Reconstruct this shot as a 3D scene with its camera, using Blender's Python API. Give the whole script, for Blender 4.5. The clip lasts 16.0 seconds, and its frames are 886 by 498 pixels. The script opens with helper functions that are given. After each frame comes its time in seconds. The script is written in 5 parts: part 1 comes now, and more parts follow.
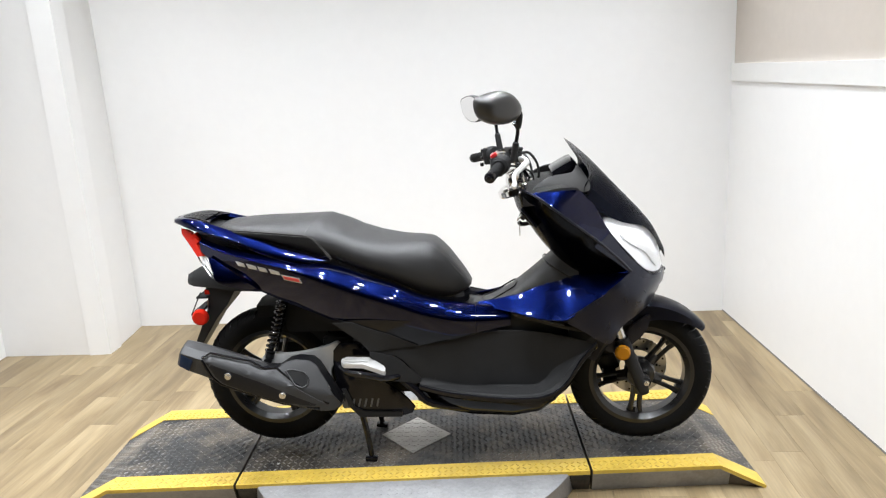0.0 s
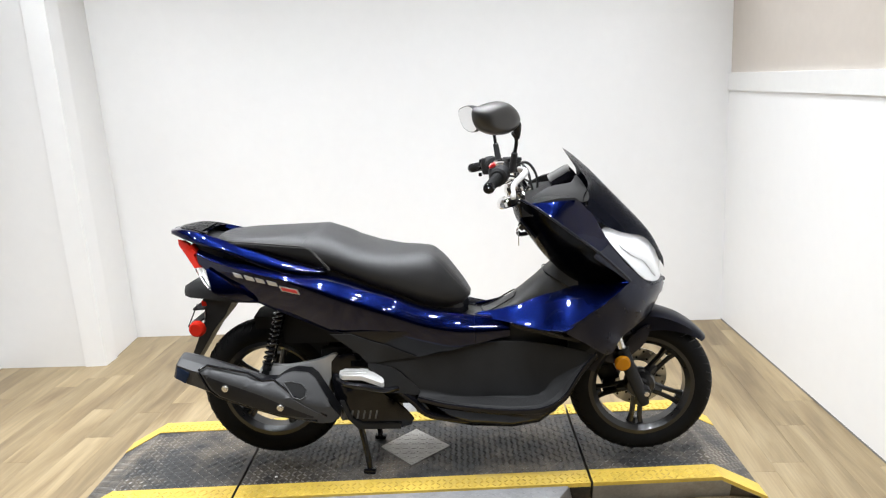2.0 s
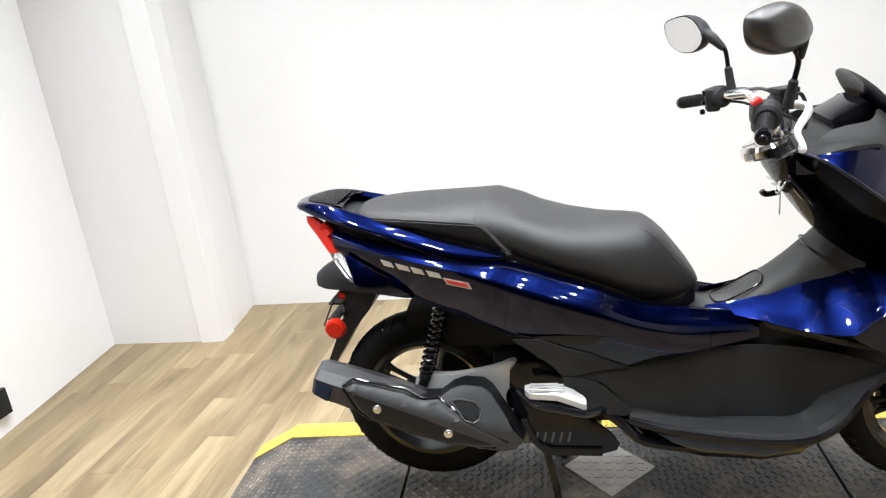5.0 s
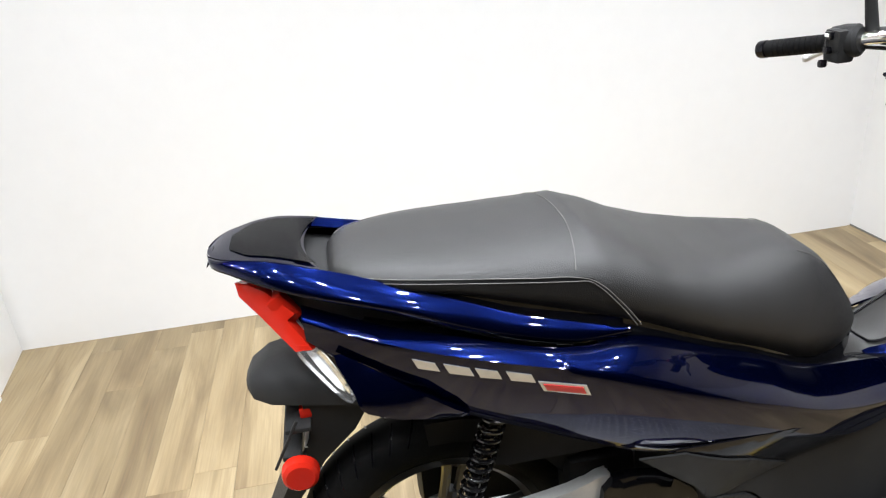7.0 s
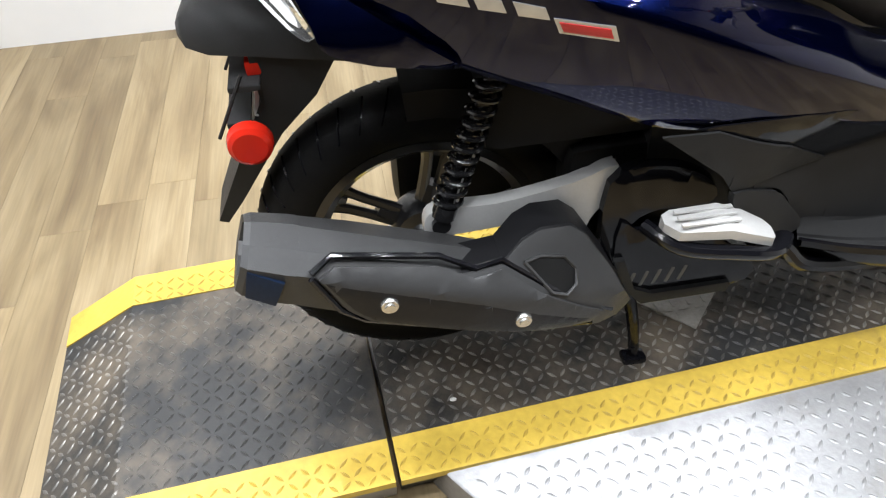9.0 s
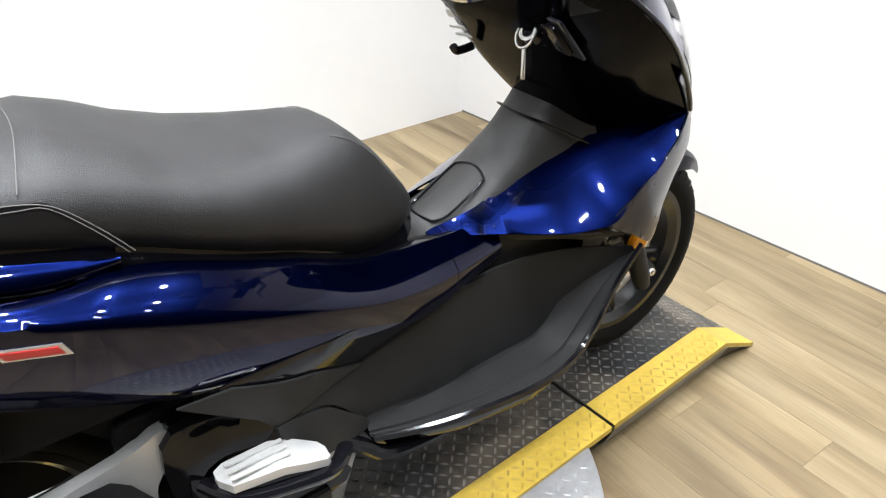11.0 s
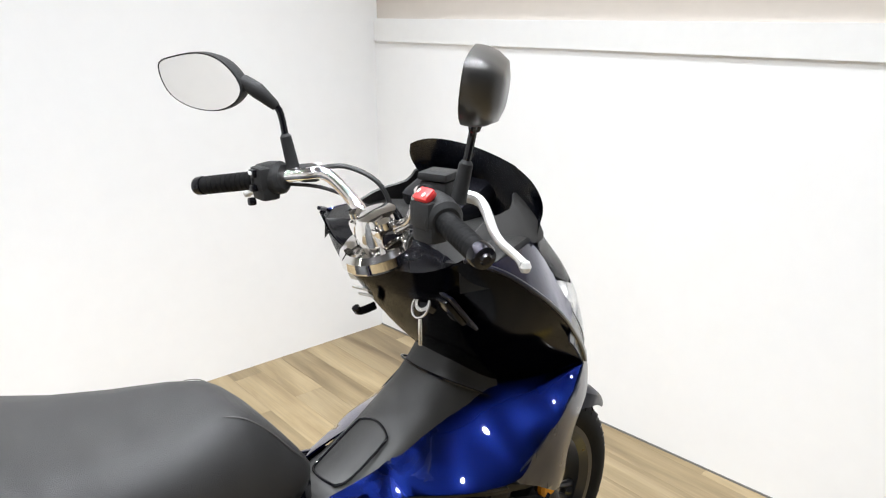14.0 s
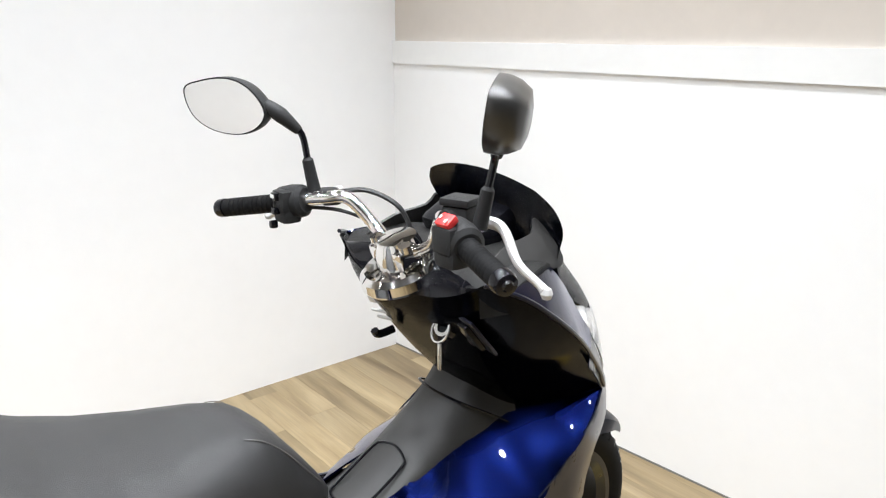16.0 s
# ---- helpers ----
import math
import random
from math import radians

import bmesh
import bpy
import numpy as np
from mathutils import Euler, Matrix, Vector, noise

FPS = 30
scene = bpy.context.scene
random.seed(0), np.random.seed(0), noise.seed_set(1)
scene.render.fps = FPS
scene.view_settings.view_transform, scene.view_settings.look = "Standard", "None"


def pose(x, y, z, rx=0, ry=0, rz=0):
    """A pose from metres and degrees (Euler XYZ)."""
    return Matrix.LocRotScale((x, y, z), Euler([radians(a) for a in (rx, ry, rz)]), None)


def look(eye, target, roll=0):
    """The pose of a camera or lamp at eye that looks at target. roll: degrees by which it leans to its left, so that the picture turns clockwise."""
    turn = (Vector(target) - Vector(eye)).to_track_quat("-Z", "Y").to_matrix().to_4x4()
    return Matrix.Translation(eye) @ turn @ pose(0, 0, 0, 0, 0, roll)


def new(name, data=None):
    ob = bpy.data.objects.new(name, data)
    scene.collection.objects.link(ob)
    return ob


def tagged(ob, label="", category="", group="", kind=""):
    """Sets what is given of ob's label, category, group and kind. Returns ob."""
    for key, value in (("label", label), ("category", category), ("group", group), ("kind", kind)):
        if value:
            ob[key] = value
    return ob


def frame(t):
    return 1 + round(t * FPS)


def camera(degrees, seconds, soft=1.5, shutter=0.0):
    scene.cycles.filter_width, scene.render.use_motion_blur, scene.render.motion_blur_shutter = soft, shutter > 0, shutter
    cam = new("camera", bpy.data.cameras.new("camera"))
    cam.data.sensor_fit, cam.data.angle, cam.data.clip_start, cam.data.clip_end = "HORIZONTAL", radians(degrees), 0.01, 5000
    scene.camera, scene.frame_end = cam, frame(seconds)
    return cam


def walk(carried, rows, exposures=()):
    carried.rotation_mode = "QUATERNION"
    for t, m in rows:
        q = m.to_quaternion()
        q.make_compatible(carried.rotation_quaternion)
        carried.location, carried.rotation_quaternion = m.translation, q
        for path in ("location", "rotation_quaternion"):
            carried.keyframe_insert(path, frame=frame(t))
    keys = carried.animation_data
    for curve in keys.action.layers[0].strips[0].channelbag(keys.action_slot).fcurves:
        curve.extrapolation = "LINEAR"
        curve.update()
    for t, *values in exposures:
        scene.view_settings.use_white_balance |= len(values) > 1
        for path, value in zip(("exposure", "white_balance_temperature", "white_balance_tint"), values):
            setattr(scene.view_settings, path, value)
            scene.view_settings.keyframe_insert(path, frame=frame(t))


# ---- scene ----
cam = camera(63.3, 16.0, soft=1.2)
PATH = [
    (0, (0.844, -2.49, 1.38), (0.678, -0.555, 0.9), -3.2),
    (0.5, (0.843, -2.49, 1.377), (0.684, -0.552, 0.909), -3.3),
    (1, (0.844, -2.488, 1.379), (0.678, -0.552, 0.906), -3.3),
    (1.5, (0.841, -2.478, 1.382), (0.682, -0.541, 0.912), -3.7),
    (2, (0.837, -2.477, 1.384), (0.681, -0.537, 0.927), -3.3),
    (2.5, (0.841, -2.471, 1.382), (0.693, -0.528, 0.934), -2.7),
    (3, (0.842, -2.463, 1.382), (0.694, -0.519, 0.932), -3.1),
    (3.5, (0.816, -2.416, 1.38), (0.736, -0.476, 0.9), -4.1),
    (4, (0.774, -2.32, 1.389), (0.803, -0.388, 0.87), -4.9),
    (4.5, (0.737, -2.069, 1.388), (0.582, -0.147, 0.857), -2.8),
    (5, (0.476, -1.853, 1.37), (0.06, 0.002, 0.749), -7.1),
    (5.2, (0.392, -1.768, 1.378), (0.045, 0.084, 0.707), -8.6),
    (7.5, (-0.159, -0.904, 1.281), (0.156, 0.838, 0.351), -2.5),
    (8, (-0.155, -0.879, 1.174), (0.125, 0.709, -0.009), 0.5),
    (8.5, (-0.149, -0.891, 1.109), (0.071, 0.544, -0.266), -0.0),
    (9, (-0.128, -0.897, 1.091), (0.086, 0.539, -0.284), -2.6),
    (9.5, (-0.027, -0.91, 1.1), (0.475, 0.532, -0.191), -0.7),
    (10, (0.072, -0.9, 1.144), (0.773, 0.516, -0.081), -2.1),
    (10.2, (0.1, -0.915, 1.159), (0.866, 0.495, -0.035), -2.6),
    (12.3, (0.179, -0.95, 1.279), (1.36, 0.389, 0.378), 1.7),
    (12.5, (0.185, -0.951, 1.281), (1.387, 0.39, 0.411), 1.4),
    (13, (0.201, -0.951, 1.305), (1.43, 0.404, 0.498), 1.5),
    (13.5, (0.21, -0.946, 1.329), (1.436, 0.446, 0.582), 1.1),
    (14, (0.216, -0.944, 1.345), (1.474, 0.483, 0.729), 0.3),
    (14.5, (0.208, -0.955, 1.352), (1.478, 0.472, 0.76), 0.3),
    (15, (0.207, -0.944, 1.343), (1.394, 0.504, 0.639), -0.6),
    (15.5, (0.202, -0.939, 1.347), (1.392, 0.532, 0.699), 0.1),
    (16, (0.207, -0.937, 1.356), (1.447, 0.526, 0.788), 0.5),
]
walk(cam, [(t, look(eye, target, roll)) for t, eye, target, roll in PATH],
     [(0.0, -0.03), (3.5, 0.0), (5.0, 0.08), (7.5, 0.0), (9.0, -0.05), (10.0, 0.22), (12.3, -0.02), (16.0, 0.0)])

# ---- light ----
world = bpy.data.worlds.new("room_air")
scene.world = world
world.use_nodes = True
world.node_tree.nodes["Background"].inputs["Color"].default_value = (1.0, 0.97, 0.93, 1)
world.node_tree.nodes["Background"].inputs["Strength"].default_value = 0.02
scene.view_settings.exposure = 0.0
FLOOR_Z, CEIL_Z = -0.09, 2.65
LAMPS = [(-1.35 + 0.62 * i, 1.05 - 0.62 * j) for j in range(5) for i in range(6)]
LAMP_POWER = 6.5

# ---- materials ----
def node_mat(name, base=(0.5, 0.5, 0.5), rough=0.5, metal=0.0, coat=0.0, var=0.1, scale=8.0, bump=0.0, bump_scale=200.0, rough_var=0.1, spec=0.5, extra=None):
    """Principled material with two scales of colour variation, rough variation and fine relief."""
    m = bpy.data.materials.new(name)
    m.use_nodes = True
    nt = m.node_tree
    b = nt.nodes["Principled BSDF"]
    b.inputs["Metallic"].default_value = metal
    b.inputs["Coat Weight"].default_value = coat
    b.inputs["Coat Roughness"].default_value = 0.02
    b.inputs["Coat IOR"].default_value = 1.4
    b.inputs["Specular IOR Level"].default_value = spec
    co = nt.nodes.new("ShaderNodeTexCoord")
    n1 = nt.nodes.new("ShaderNodeTexNoise")
    n1.inputs["Scale"].default_value, n1.inputs["Detail"].default_value = scale, 6
    n2 = nt.nodes.new("ShaderNodeTexNoise")
    n2.inputs["Scale"].default_value, n2.inputs["Detail"].default_value = scale * 14, 3
    for n in (n1, n2):
        nt.links.new(co.outputs["Object"], n.inputs["Vector"])
    add = nt.nodes.new("ShaderNodeMath")
    add.operation = "MULTIPLY_ADD"
    nt.links.new(n2.outputs["Fac"], add.inputs[0])
    add.inputs[1].default_value = 0.5
    nt.links.new(n1.outputs["Fac"], add.inputs[2])
    ramp = nt.nodes.new("ShaderNodeMapRange")
    ramp.inputs["From Min"].default_value, ramp.inputs["From Max"].default_value = 0.45, 1.05
    ramp.inputs["To Min"].default_value, ramp.inputs["To Max"].default_value = 1 - var, 1 + var
    nt.links.new(add.outputs[0], ramp.inputs["Value"])
    mix = nt.nodes.new("ShaderNodeVectorMath")
    mix.operation = "SCALE"
    mix.inputs[0].default_value = base
    nt.links.new(ramp.outputs[0], mix.inputs["Scale"])
    nt.links.new(mix.outputs[0], b.inputs["Base Color"])
    rr = nt.nodes.new("ShaderNodeMapRange")
    rr.inputs["From Min"].default_value, rr.inputs["From Max"].default_value = 0.3, 0.7
    rr.inputs["To Min"].default_value = max(0.0, rough * (1 - rough_var))
    rr.inputs["To Max"].default_value = min(1.0, rough * (1 + rough_var))
    nt.links.new(n1.outputs["Fac"], rr.inputs["Value"])
    nt.links.new(rr.outputs[0], b.inputs["Roughness"])
    if bump:
        n3 = nt.nodes.new("ShaderNodeTexNoise")
        n3.inputs["Scale"].default_value, n3.inputs["Detail"].default_value = bump_scale, 4
        nt.links.new(co.outputs["Object"], n3.inputs["Vector"])
        bp = nt.nodes.new("ShaderNodeBump")
        bp.inputs["Strength"].default_value, bp.inputs["Distance"].default_value = bump, 0.002
        nt.links.new(n3.outputs["Fac"], bp.inputs["Height"])
        nt.links.new(bp.outputs[0], b.inputs["Normal"])
    return m


def clear_mat(name, tint, rough=0.02, trans=1.0):
    m = bpy.data.materials.new(name)
    m.use_nodes = True
    b = m.node_tree.nodes["Principled BSDF"]
    b.inputs["Base Color"].default_value = (*tint, 1)
    b.inputs["Roughness"].default_value = rough
    b.inputs["Transmission Weight"].default_value = trans
    b.inputs["IOR"].default_value = 1.3
    return m


def plank_mat():
    """Pale oak-look vinyl plank: long grain along y, tone set per plank."""
    m = bpy.data.materials.new("oak_plank")
    m.use_nodes = True
    nt = m.node_tree
    b = nt.nodes["Principled BSDF"]
    co = nt.nodes.new("ShaderNodeTexCoord")
    info = nt.nodes.new("ShaderNodeObjectInfo")
    geo = nt.nodes.new("ShaderNodeNewGeometry")
    off = nt.nodes.new("ShaderNodeVectorMath")
    off.operation = "MULTIPLY_ADD"
    nt.links.new(info.outputs["Random"], off.inputs[0])
    off.inputs[1].default_value = (31.0, 17.0, 7.0)
    nt.links.new(geo.outputs["Position"], off.inputs[2])
    st = nt.nodes.new("ShaderNodeVectorMath")
    st.operation = "MULTIPLY"
    st.inputs[1].default_value = (10.0, 1.5, 1.0)
    nt.links.new(off.outputs[0], st.inputs[0])
    n1 = nt.nodes.new("ShaderNodeTexNoise")
    n1.inputs["Scale"].default_value, n1.inputs["Detail"].default_value, n1.inputs["Distortion"].default_value = 1.0, 7, 0.6
    nt.links.new(st.outputs[0], n1.inputs["Vector"])
    st2 = nt.nodes.new("ShaderNodeVectorMath")
    st2.operation = "MULTIPLY"
    st2.inputs[1].default_value = (150.0, 5.0, 1.0)
    nt.links.new(off.outputs[0], st2.inputs[0])
    n2 = nt.nodes.new("ShaderNodeTexNoise")
    n2.inputs["Scale"].default_value, n2.inputs["Detail"].default_value = 1.0, 4
    nt.links.new(st2.outputs[0], n2.inputs["Vector"])
    cr = nt.nodes.new("ShaderNodeValToRGB")
    e = cr.color_ramp.elements
    e[0].position, e[0].color = 0.25, (0.120, 0.080, 0.040, 1)
    e[1].position, e[1].color = 0.75, (0.325, 0.252, 0.146, 1)
    mid = cr.color_ramp.elements.new(0.5)
    mid.color = (0.228, 0.169, 0.090, 1)
    nt.links.new(n1.outputs["Fac"], cr.inputs[0])
    tone = nt.nodes.new("ShaderNodeMapRange")
    tone.inputs["To Min"].default_value, tone.inputs["To Max"].default_value = 0.80, 1.06
    nt.links.new(info.outputs["Random"], tone.inputs["Value"])
    fine = nt.nodes.new("ShaderNodeMapRange")
    fine.inputs["From Min"].default_value, fine.inputs["From Max"].default_value = 0.3, 0.7
    fine.inputs["To Min"].default_value, fine.inputs["To Max"].default_value = 0.88, 1.1
    nt.links.new(n2.outputs["Fac"], fine.inputs["Value"])
    mul = nt.nodes.new("ShaderNodeMath")
    mul.operation = "MULTIPLY"
    nt.links.new(tone.outputs[0], mul.inputs[0])
    nt.links.new(fine.outputs[0], mul.inputs[1])
    sc = nt.nodes.new("ShaderNodeVectorMath")
    sc.operation = "SCALE"
    nt.links.new(cr.outputs[0], sc.inputs[0])
    nt.links.new(mul.outputs[0], sc.inputs["Scale"])
    nt.links.new(sc.outputs[0], b.inputs["Base Color"])
    b.inputs["Roughness"].default_value = 0.42
    bp = nt.nodes.new("ShaderNodeBump")
    bp.inputs["Strength"].default_value, bp.inputs["Distance"].default_value = 0.25, 0.001
    nt.links.new(n2.outputs["Fac"], bp.inputs["Height"])
    nt.links.new(bp.outputs[0], b.inputs["Normal"])
    return m


def worn_mat(name, base, wear, amount=0.5, rough=0.5, metal=0.0, scale=5.0):
    """Paint worn and stained through to a second tone in patches."""
    m = node_mat(name, base, rough, metal, var=0.25, scale=scale, bump=0.2, bump_scale=120)
    nt = m.node_tree
    b = nt.nodes["Principled BSDF"]
    src = b.inputs["Base Color"].links[0].from_socket
    co = nt.nodes.new("ShaderNodeTexCoord")
    n = nt.nodes.new("ShaderNodeTexNoise")
    n.inputs["Scale"].default_value, n.inputs["Detail"].default_value, n.inputs["Roughness"].default_value = scale * 0.7, 9, 0.7
    nt.links.new(co.outputs["Object"], n.inputs["Vector"])
    r = nt.nodes.new("ShaderNodeMapRange")
    r.inputs["From Min"].default_value, r.inputs["From Max"].default_value = 0.75 - amount * 0.4, 0.9 - amount * 0.3
    nt.links.new(n.outputs["Fac"], r.inputs["Value"])
    mx = nt.nodes.new("ShaderNodeMix")
    mx.data_type = "RGBA"
    nt.links.new(r.outputs[0], mx.inputs["Factor"])
    nt.links.new(src, mx.inputs["A"])
    mx.inputs["B"].default_value = (*wear, 1)
    nt.links.new(mx.outputs["Result"], b.inputs["Base Color"])
    return m


WALL = node_mat("white_wall_paint", (0.845, 0.845, 0.843), 0.35, var=0.02, scale=1.2, bump=0.08, bump_scale=90, rough_var=0.1)
WALL_TAN = node_mat("beige_wall_paint", (0.56, 0.51, 0.455), 0.5, var=0.05, scale=1.5, bump=0.08, bump_scale=90)
TRIM = node_mat("white_trim_paint", (0.78, 0.78, 0.77), 0.35, var=0.03, scale=2)
# dim grey of the added unseen hall and of the painted shadow gap
HALL_GAP = node_mat("unseen_hall_and_gap_grey", (0.16, 0.155, 0.15), 0.6, var=0.1, scale=2)
CEIL = node_mat("ceiling_dark_grey", (0.07, 0.07, 0.07), 0.8, var=0.03, scale=2)
OAK = plank_mat()
GAP = node_mat("dark_joint", (0.12, 0.08, 0.045), 0.8)
PLATE_DARK = worn_mat("worn_black_tread_paint", (0.026, 0.026, 0.026), (0.155, 0.125, 0.092), 0.72, 0.45, 0.2)
# bars lighter than the deck: glints put into the colour, along with wear
TREAD_BAR = worn_mat("worn_glint_tread_bar", (0.075, 0.074, 0.073), (0.30, 0.275, 0.24), 0.75, 0.35, 0.4)
PLATE_YELLOW = worn_mat("yellow_safety_paint", (0.52, 0.36, 0.055), (0.30, 0.21, 0.07), 0.35, 0.4)
PLATE_STEEL = worn_mat("bare_tread_steel", (0.285, 0.285, 0.288), (0.20, 0.18, 0.155), 0.45, 0.45, 0.5, 6)
PLATE_TAN = worn_mat("aluminium_tread_patch", (0.36, 0.345, 0.32), (0.20, 0.17, 0.13), 0.4, 0.42, 0.4, 14)
YELLOW_WORN = worn_mat("worn_yellow_bars", (0.48, 0.33, 0.053), (0.33, 0.23, 0.06), 0.7, 0.45, 0.1, 9)
GUARD = node_mat("satin_grey_guard", (0.09, 0.088, 0.084), 0.45, 0.2, var=0.1, scale=20)
PAINT = node_mat("dark_blue_metallic_paint", (0.0010, 0.0030, 0.026), 0.23, 0.92, coat=1.0, spec=0.2, var=0.08, scale=30, rough_var=0.05)
PAINT.node_tree.nodes["Principled BSDF"].inputs["Specular Tint"].default_value = (0.12, 0.16, 0.45, 1)
PAINT_DK = node_mat("graphite_blue_paint", (0.011, 0.013, 0.026), 0.3, 0.6, coat=0.5, var=0.06, scale=30)
GLOSS = node_mat("gloss_black_plastic", (0.005, 0.005, 0.0065), 0.10, coat=0.0, spec=0.30, var=0.1, scale=20)
MATTE = node_mat("matte_black_plastic", (0.021, 0.021, 0.0213), 0.50, spec=0.15, var=0.1, scale=14, bump=0.25, bump_scale=900)
GREY = node_mat("charcoal_grain_plastic", (0.032, 0.031, 0.030), 0.5, spec=0.35, var=0.1, scale=14, bump=0.3, bump_scale=900)
VINYL = node_mat("charcoal_seat_vinyl", (0.0155, 0.0152, 0.0153), 0.44, spec=0.42, var=0.08, scale=10, bump=0.5, bump_scale=700)
RUBBER = node_mat("tyre_rubber", (0.006, 0.006, 0.0062), 0.6, spec=0.09, var=0.35, scale=9, bump=0.25, bump_scale=300)
RIM = node_mat("black_wheel_enamel", (0.006, 0.006, 0.0065), 0.3, 0.0, coat=0.3, var=0.1, scale=20)
MUFF = node_mat("muffler_shield_plastic", (0.034, 0.034, 0.0345), 0.44, spec=0.34, var=0.12, scale=14, bump=0.2, bump_scale=800)
SHIELD_IN = node_mat("muffler_inlay_plastic", (0.008, 0.008, 0.009), 0.40, spec=0.28, var=0.1, scale=14, bump=0.2, bump_scale=800)
CAP_BLUE = node_mat("blue_cap_patch", (0.012, 0.025, 0.06), 0.35, 0.6, var=0.3, scale=12)
ALU = node_mat("cast_aluminium", (0.62, 0.615, 0.60), 0.36, 0.4, var=0.08, scale=14, bump=0.2, bump_scale=500)
STEEL = node_mat("bolt_steel", (0.70, 0.69, 0.67), 0.25, 0.95, var=0.05, scale=40)
CHROME = node_mat("chrome", (0.82, 0.81, 0.80), 0.06, 1.0, var=0.02, scale=20)
SPRING = node_mat("black_spring_enamel", (0.012, 0.012, 0.013), 0.2, 0.3, coat=0.8)
ENGINE = node_mat("engine_black", (0.006, 0.006, 0.006), 0.6, 0.0, spec=0.2, var=0.2, scale=20)
RED = clear_mat("red_lens", (0.60, 0.022, 0.010), 0.08, 0.25)
AMBER = clear_mat("amber_lens", (0.60, 0.24, 0.01), 0.1, 0.2)
CLEAR = clear_mat("clear_lens", (0.97, 0.975, 0.98), 0.02, 0.97)
LAMP_IN = node_mat("headlight_reflector", (0.82, 0.82, 0.82), 0.25, 0.15, var=0.05, scale=30)
SMOKE = node_mat("smoked_screen", (0.004, 0.005, 0.010), 0.14, spec=0.14, var=0.05)
MIRROR = node_mat("mirror_glass", (0.86, 0.86, 0.86), 0.01, 1.0, var=0.0)
THREAD = node_mat("pale_stitching", (0.10, 0.095, 0.09), 0.7)
SEAT_SIDE = node_mat("black_seat_side_vinyl", (0.008, 0.008, 0.0085), 0.42, spec=0.3, var=0.1, scale=12, bump=0.4, bump_scale=700)
# black mirror plastic made greyer: the white wall's sheen is in the colour
SHELL_SHEEN = node_mat("black_shell_painted_sheen", (0.045, 0.044, 0.043), 0.32, 0.4, coat=0.2, var=0.05, scale=20)
BADGE = node_mat("silver_badge", (0.55, 0.55, 0.56), 0.15, 0.7)
SHIELD_BLK = node_mat("deep_gloss_black", (0.003, 0.003, 0.0045), 0.10, spec=0.14, var=0.05)
BADGE_RED = node_mat("red_badge", (0.45, 0.03, 0.03), 0.3)
LABEL_W = node_mat("white_sticker", (0.75, 0.75, 0.73), 0.4)
RED_SW = node_mat("red_switch", (0.75, 0.04, 0.04), 0.35)
CABLE = node_mat("black_cable", (0.012, 0.012, 0.012), 0.4)
DISC = node_mat("brake_disc_steel", (0.5, 0.49, 0.47), 0.3, 0.95, var=0.08, scale=30)
LAMP_GLOW = bpy.data.materials.new("lamp_glow")
LAMP_GLOW.use_nodes = True
LAMP_GLOW.node_tree.nodes["Principled BSDF"].inputs["Emission Color"].default_value = (1.0, 0.94, 0.86, 1)
LAMP_GLOW.node_tree.nodes["Principled BSDF"].inputs["Emission Strength"].default_value = 20.0


# ---- mesh helpers ----
def part(name, bm, material, parent=None, label="", sharp=32, smooth=True):
    """Links a bmesh as one mesh object under a thing or a part."""
    bmesh.ops.recalc_face_normals(bm, faces=bm.faces[:])
    lim = math.radians(sharp)
    for f in bm.faces:
        f.smooth = smooth
    for e in bm.edges:
        if len(e.link_faces) == 2 and e.calc_face_angle(0.0) > lim:
            e.smooth = False
    me = bpy.data.meshes.new(name)
    bm.to_mesh(me)
    bm.free()
    me.materials.append(material)
    ob = new(name, me)
    if parent:
        ob.parent = parent
        if parent.type == "EMPTY":
            ob.matrix_parent_inverse = Matrix.Translation(-parent.location)
    if label:
        tagged(ob, label)
    return ob


def thing(name, label, category, at=(0, 0, 0), group="", kind=""):
    ob = new(name)
    ob.location = at
    ob.empty_display_size = 0.05
    return tagged(ob, label, category, group, kind)


def box(c, s, bevel=0.0, rot=None, seg=2):
    bm = bmesh.new()
    bmesh.ops.create_cube(bm, size=1.0)
    bmesh.ops.scale(bm, vec=s, verts=bm.verts)
    if bevel:
        bmesh.ops.bevel(bm, geom=bm.edges[:], offset=bevel, segments=seg, affect="EDGES", profile=0.6)
    m = Matrix.Translation(c)
    if rot:
        m = m @ Euler([radians(a) for a in rot]).to_matrix().to_4x4()
    bmesh.ops.transform(bm, matrix=m, verts=bm.verts)
    return bm


def join(*bms):
    """One bmesh from several."""
    out = bmesh.new()
    for b in bms:
        me = bpy.data.meshes.new("tmp")
        b.to_mesh(me)
        b.free()
        out.from_mesh(me)
        bpy.data.meshes.remove(me)
    return out


def spline(pts, n=8, closed=False):
    """Catmull-Rom through points, n steps a span."""
    p = [Vector(q) for q in pts]
    k = len(p)
    out = []
    for i in range(k if closed else k - 1):
        a = p[(i - 1) % k] if closed or i else p[0]
        b, c = p[i], p[(i + 1) % k]
        d = p[(i + 2) % k] if closed or i + 2 < k else p[-1]
        for s in range(n):
            t = s / n
            out.append(0.5 * ((2 * b) + (c - a) * t + (2 * a - 5 * b + 4 * c - d) * t * t + (3 * b - a - 3 * c + d) * t ** 3))
    if not closed:
        out.append(p[-1])
    return out


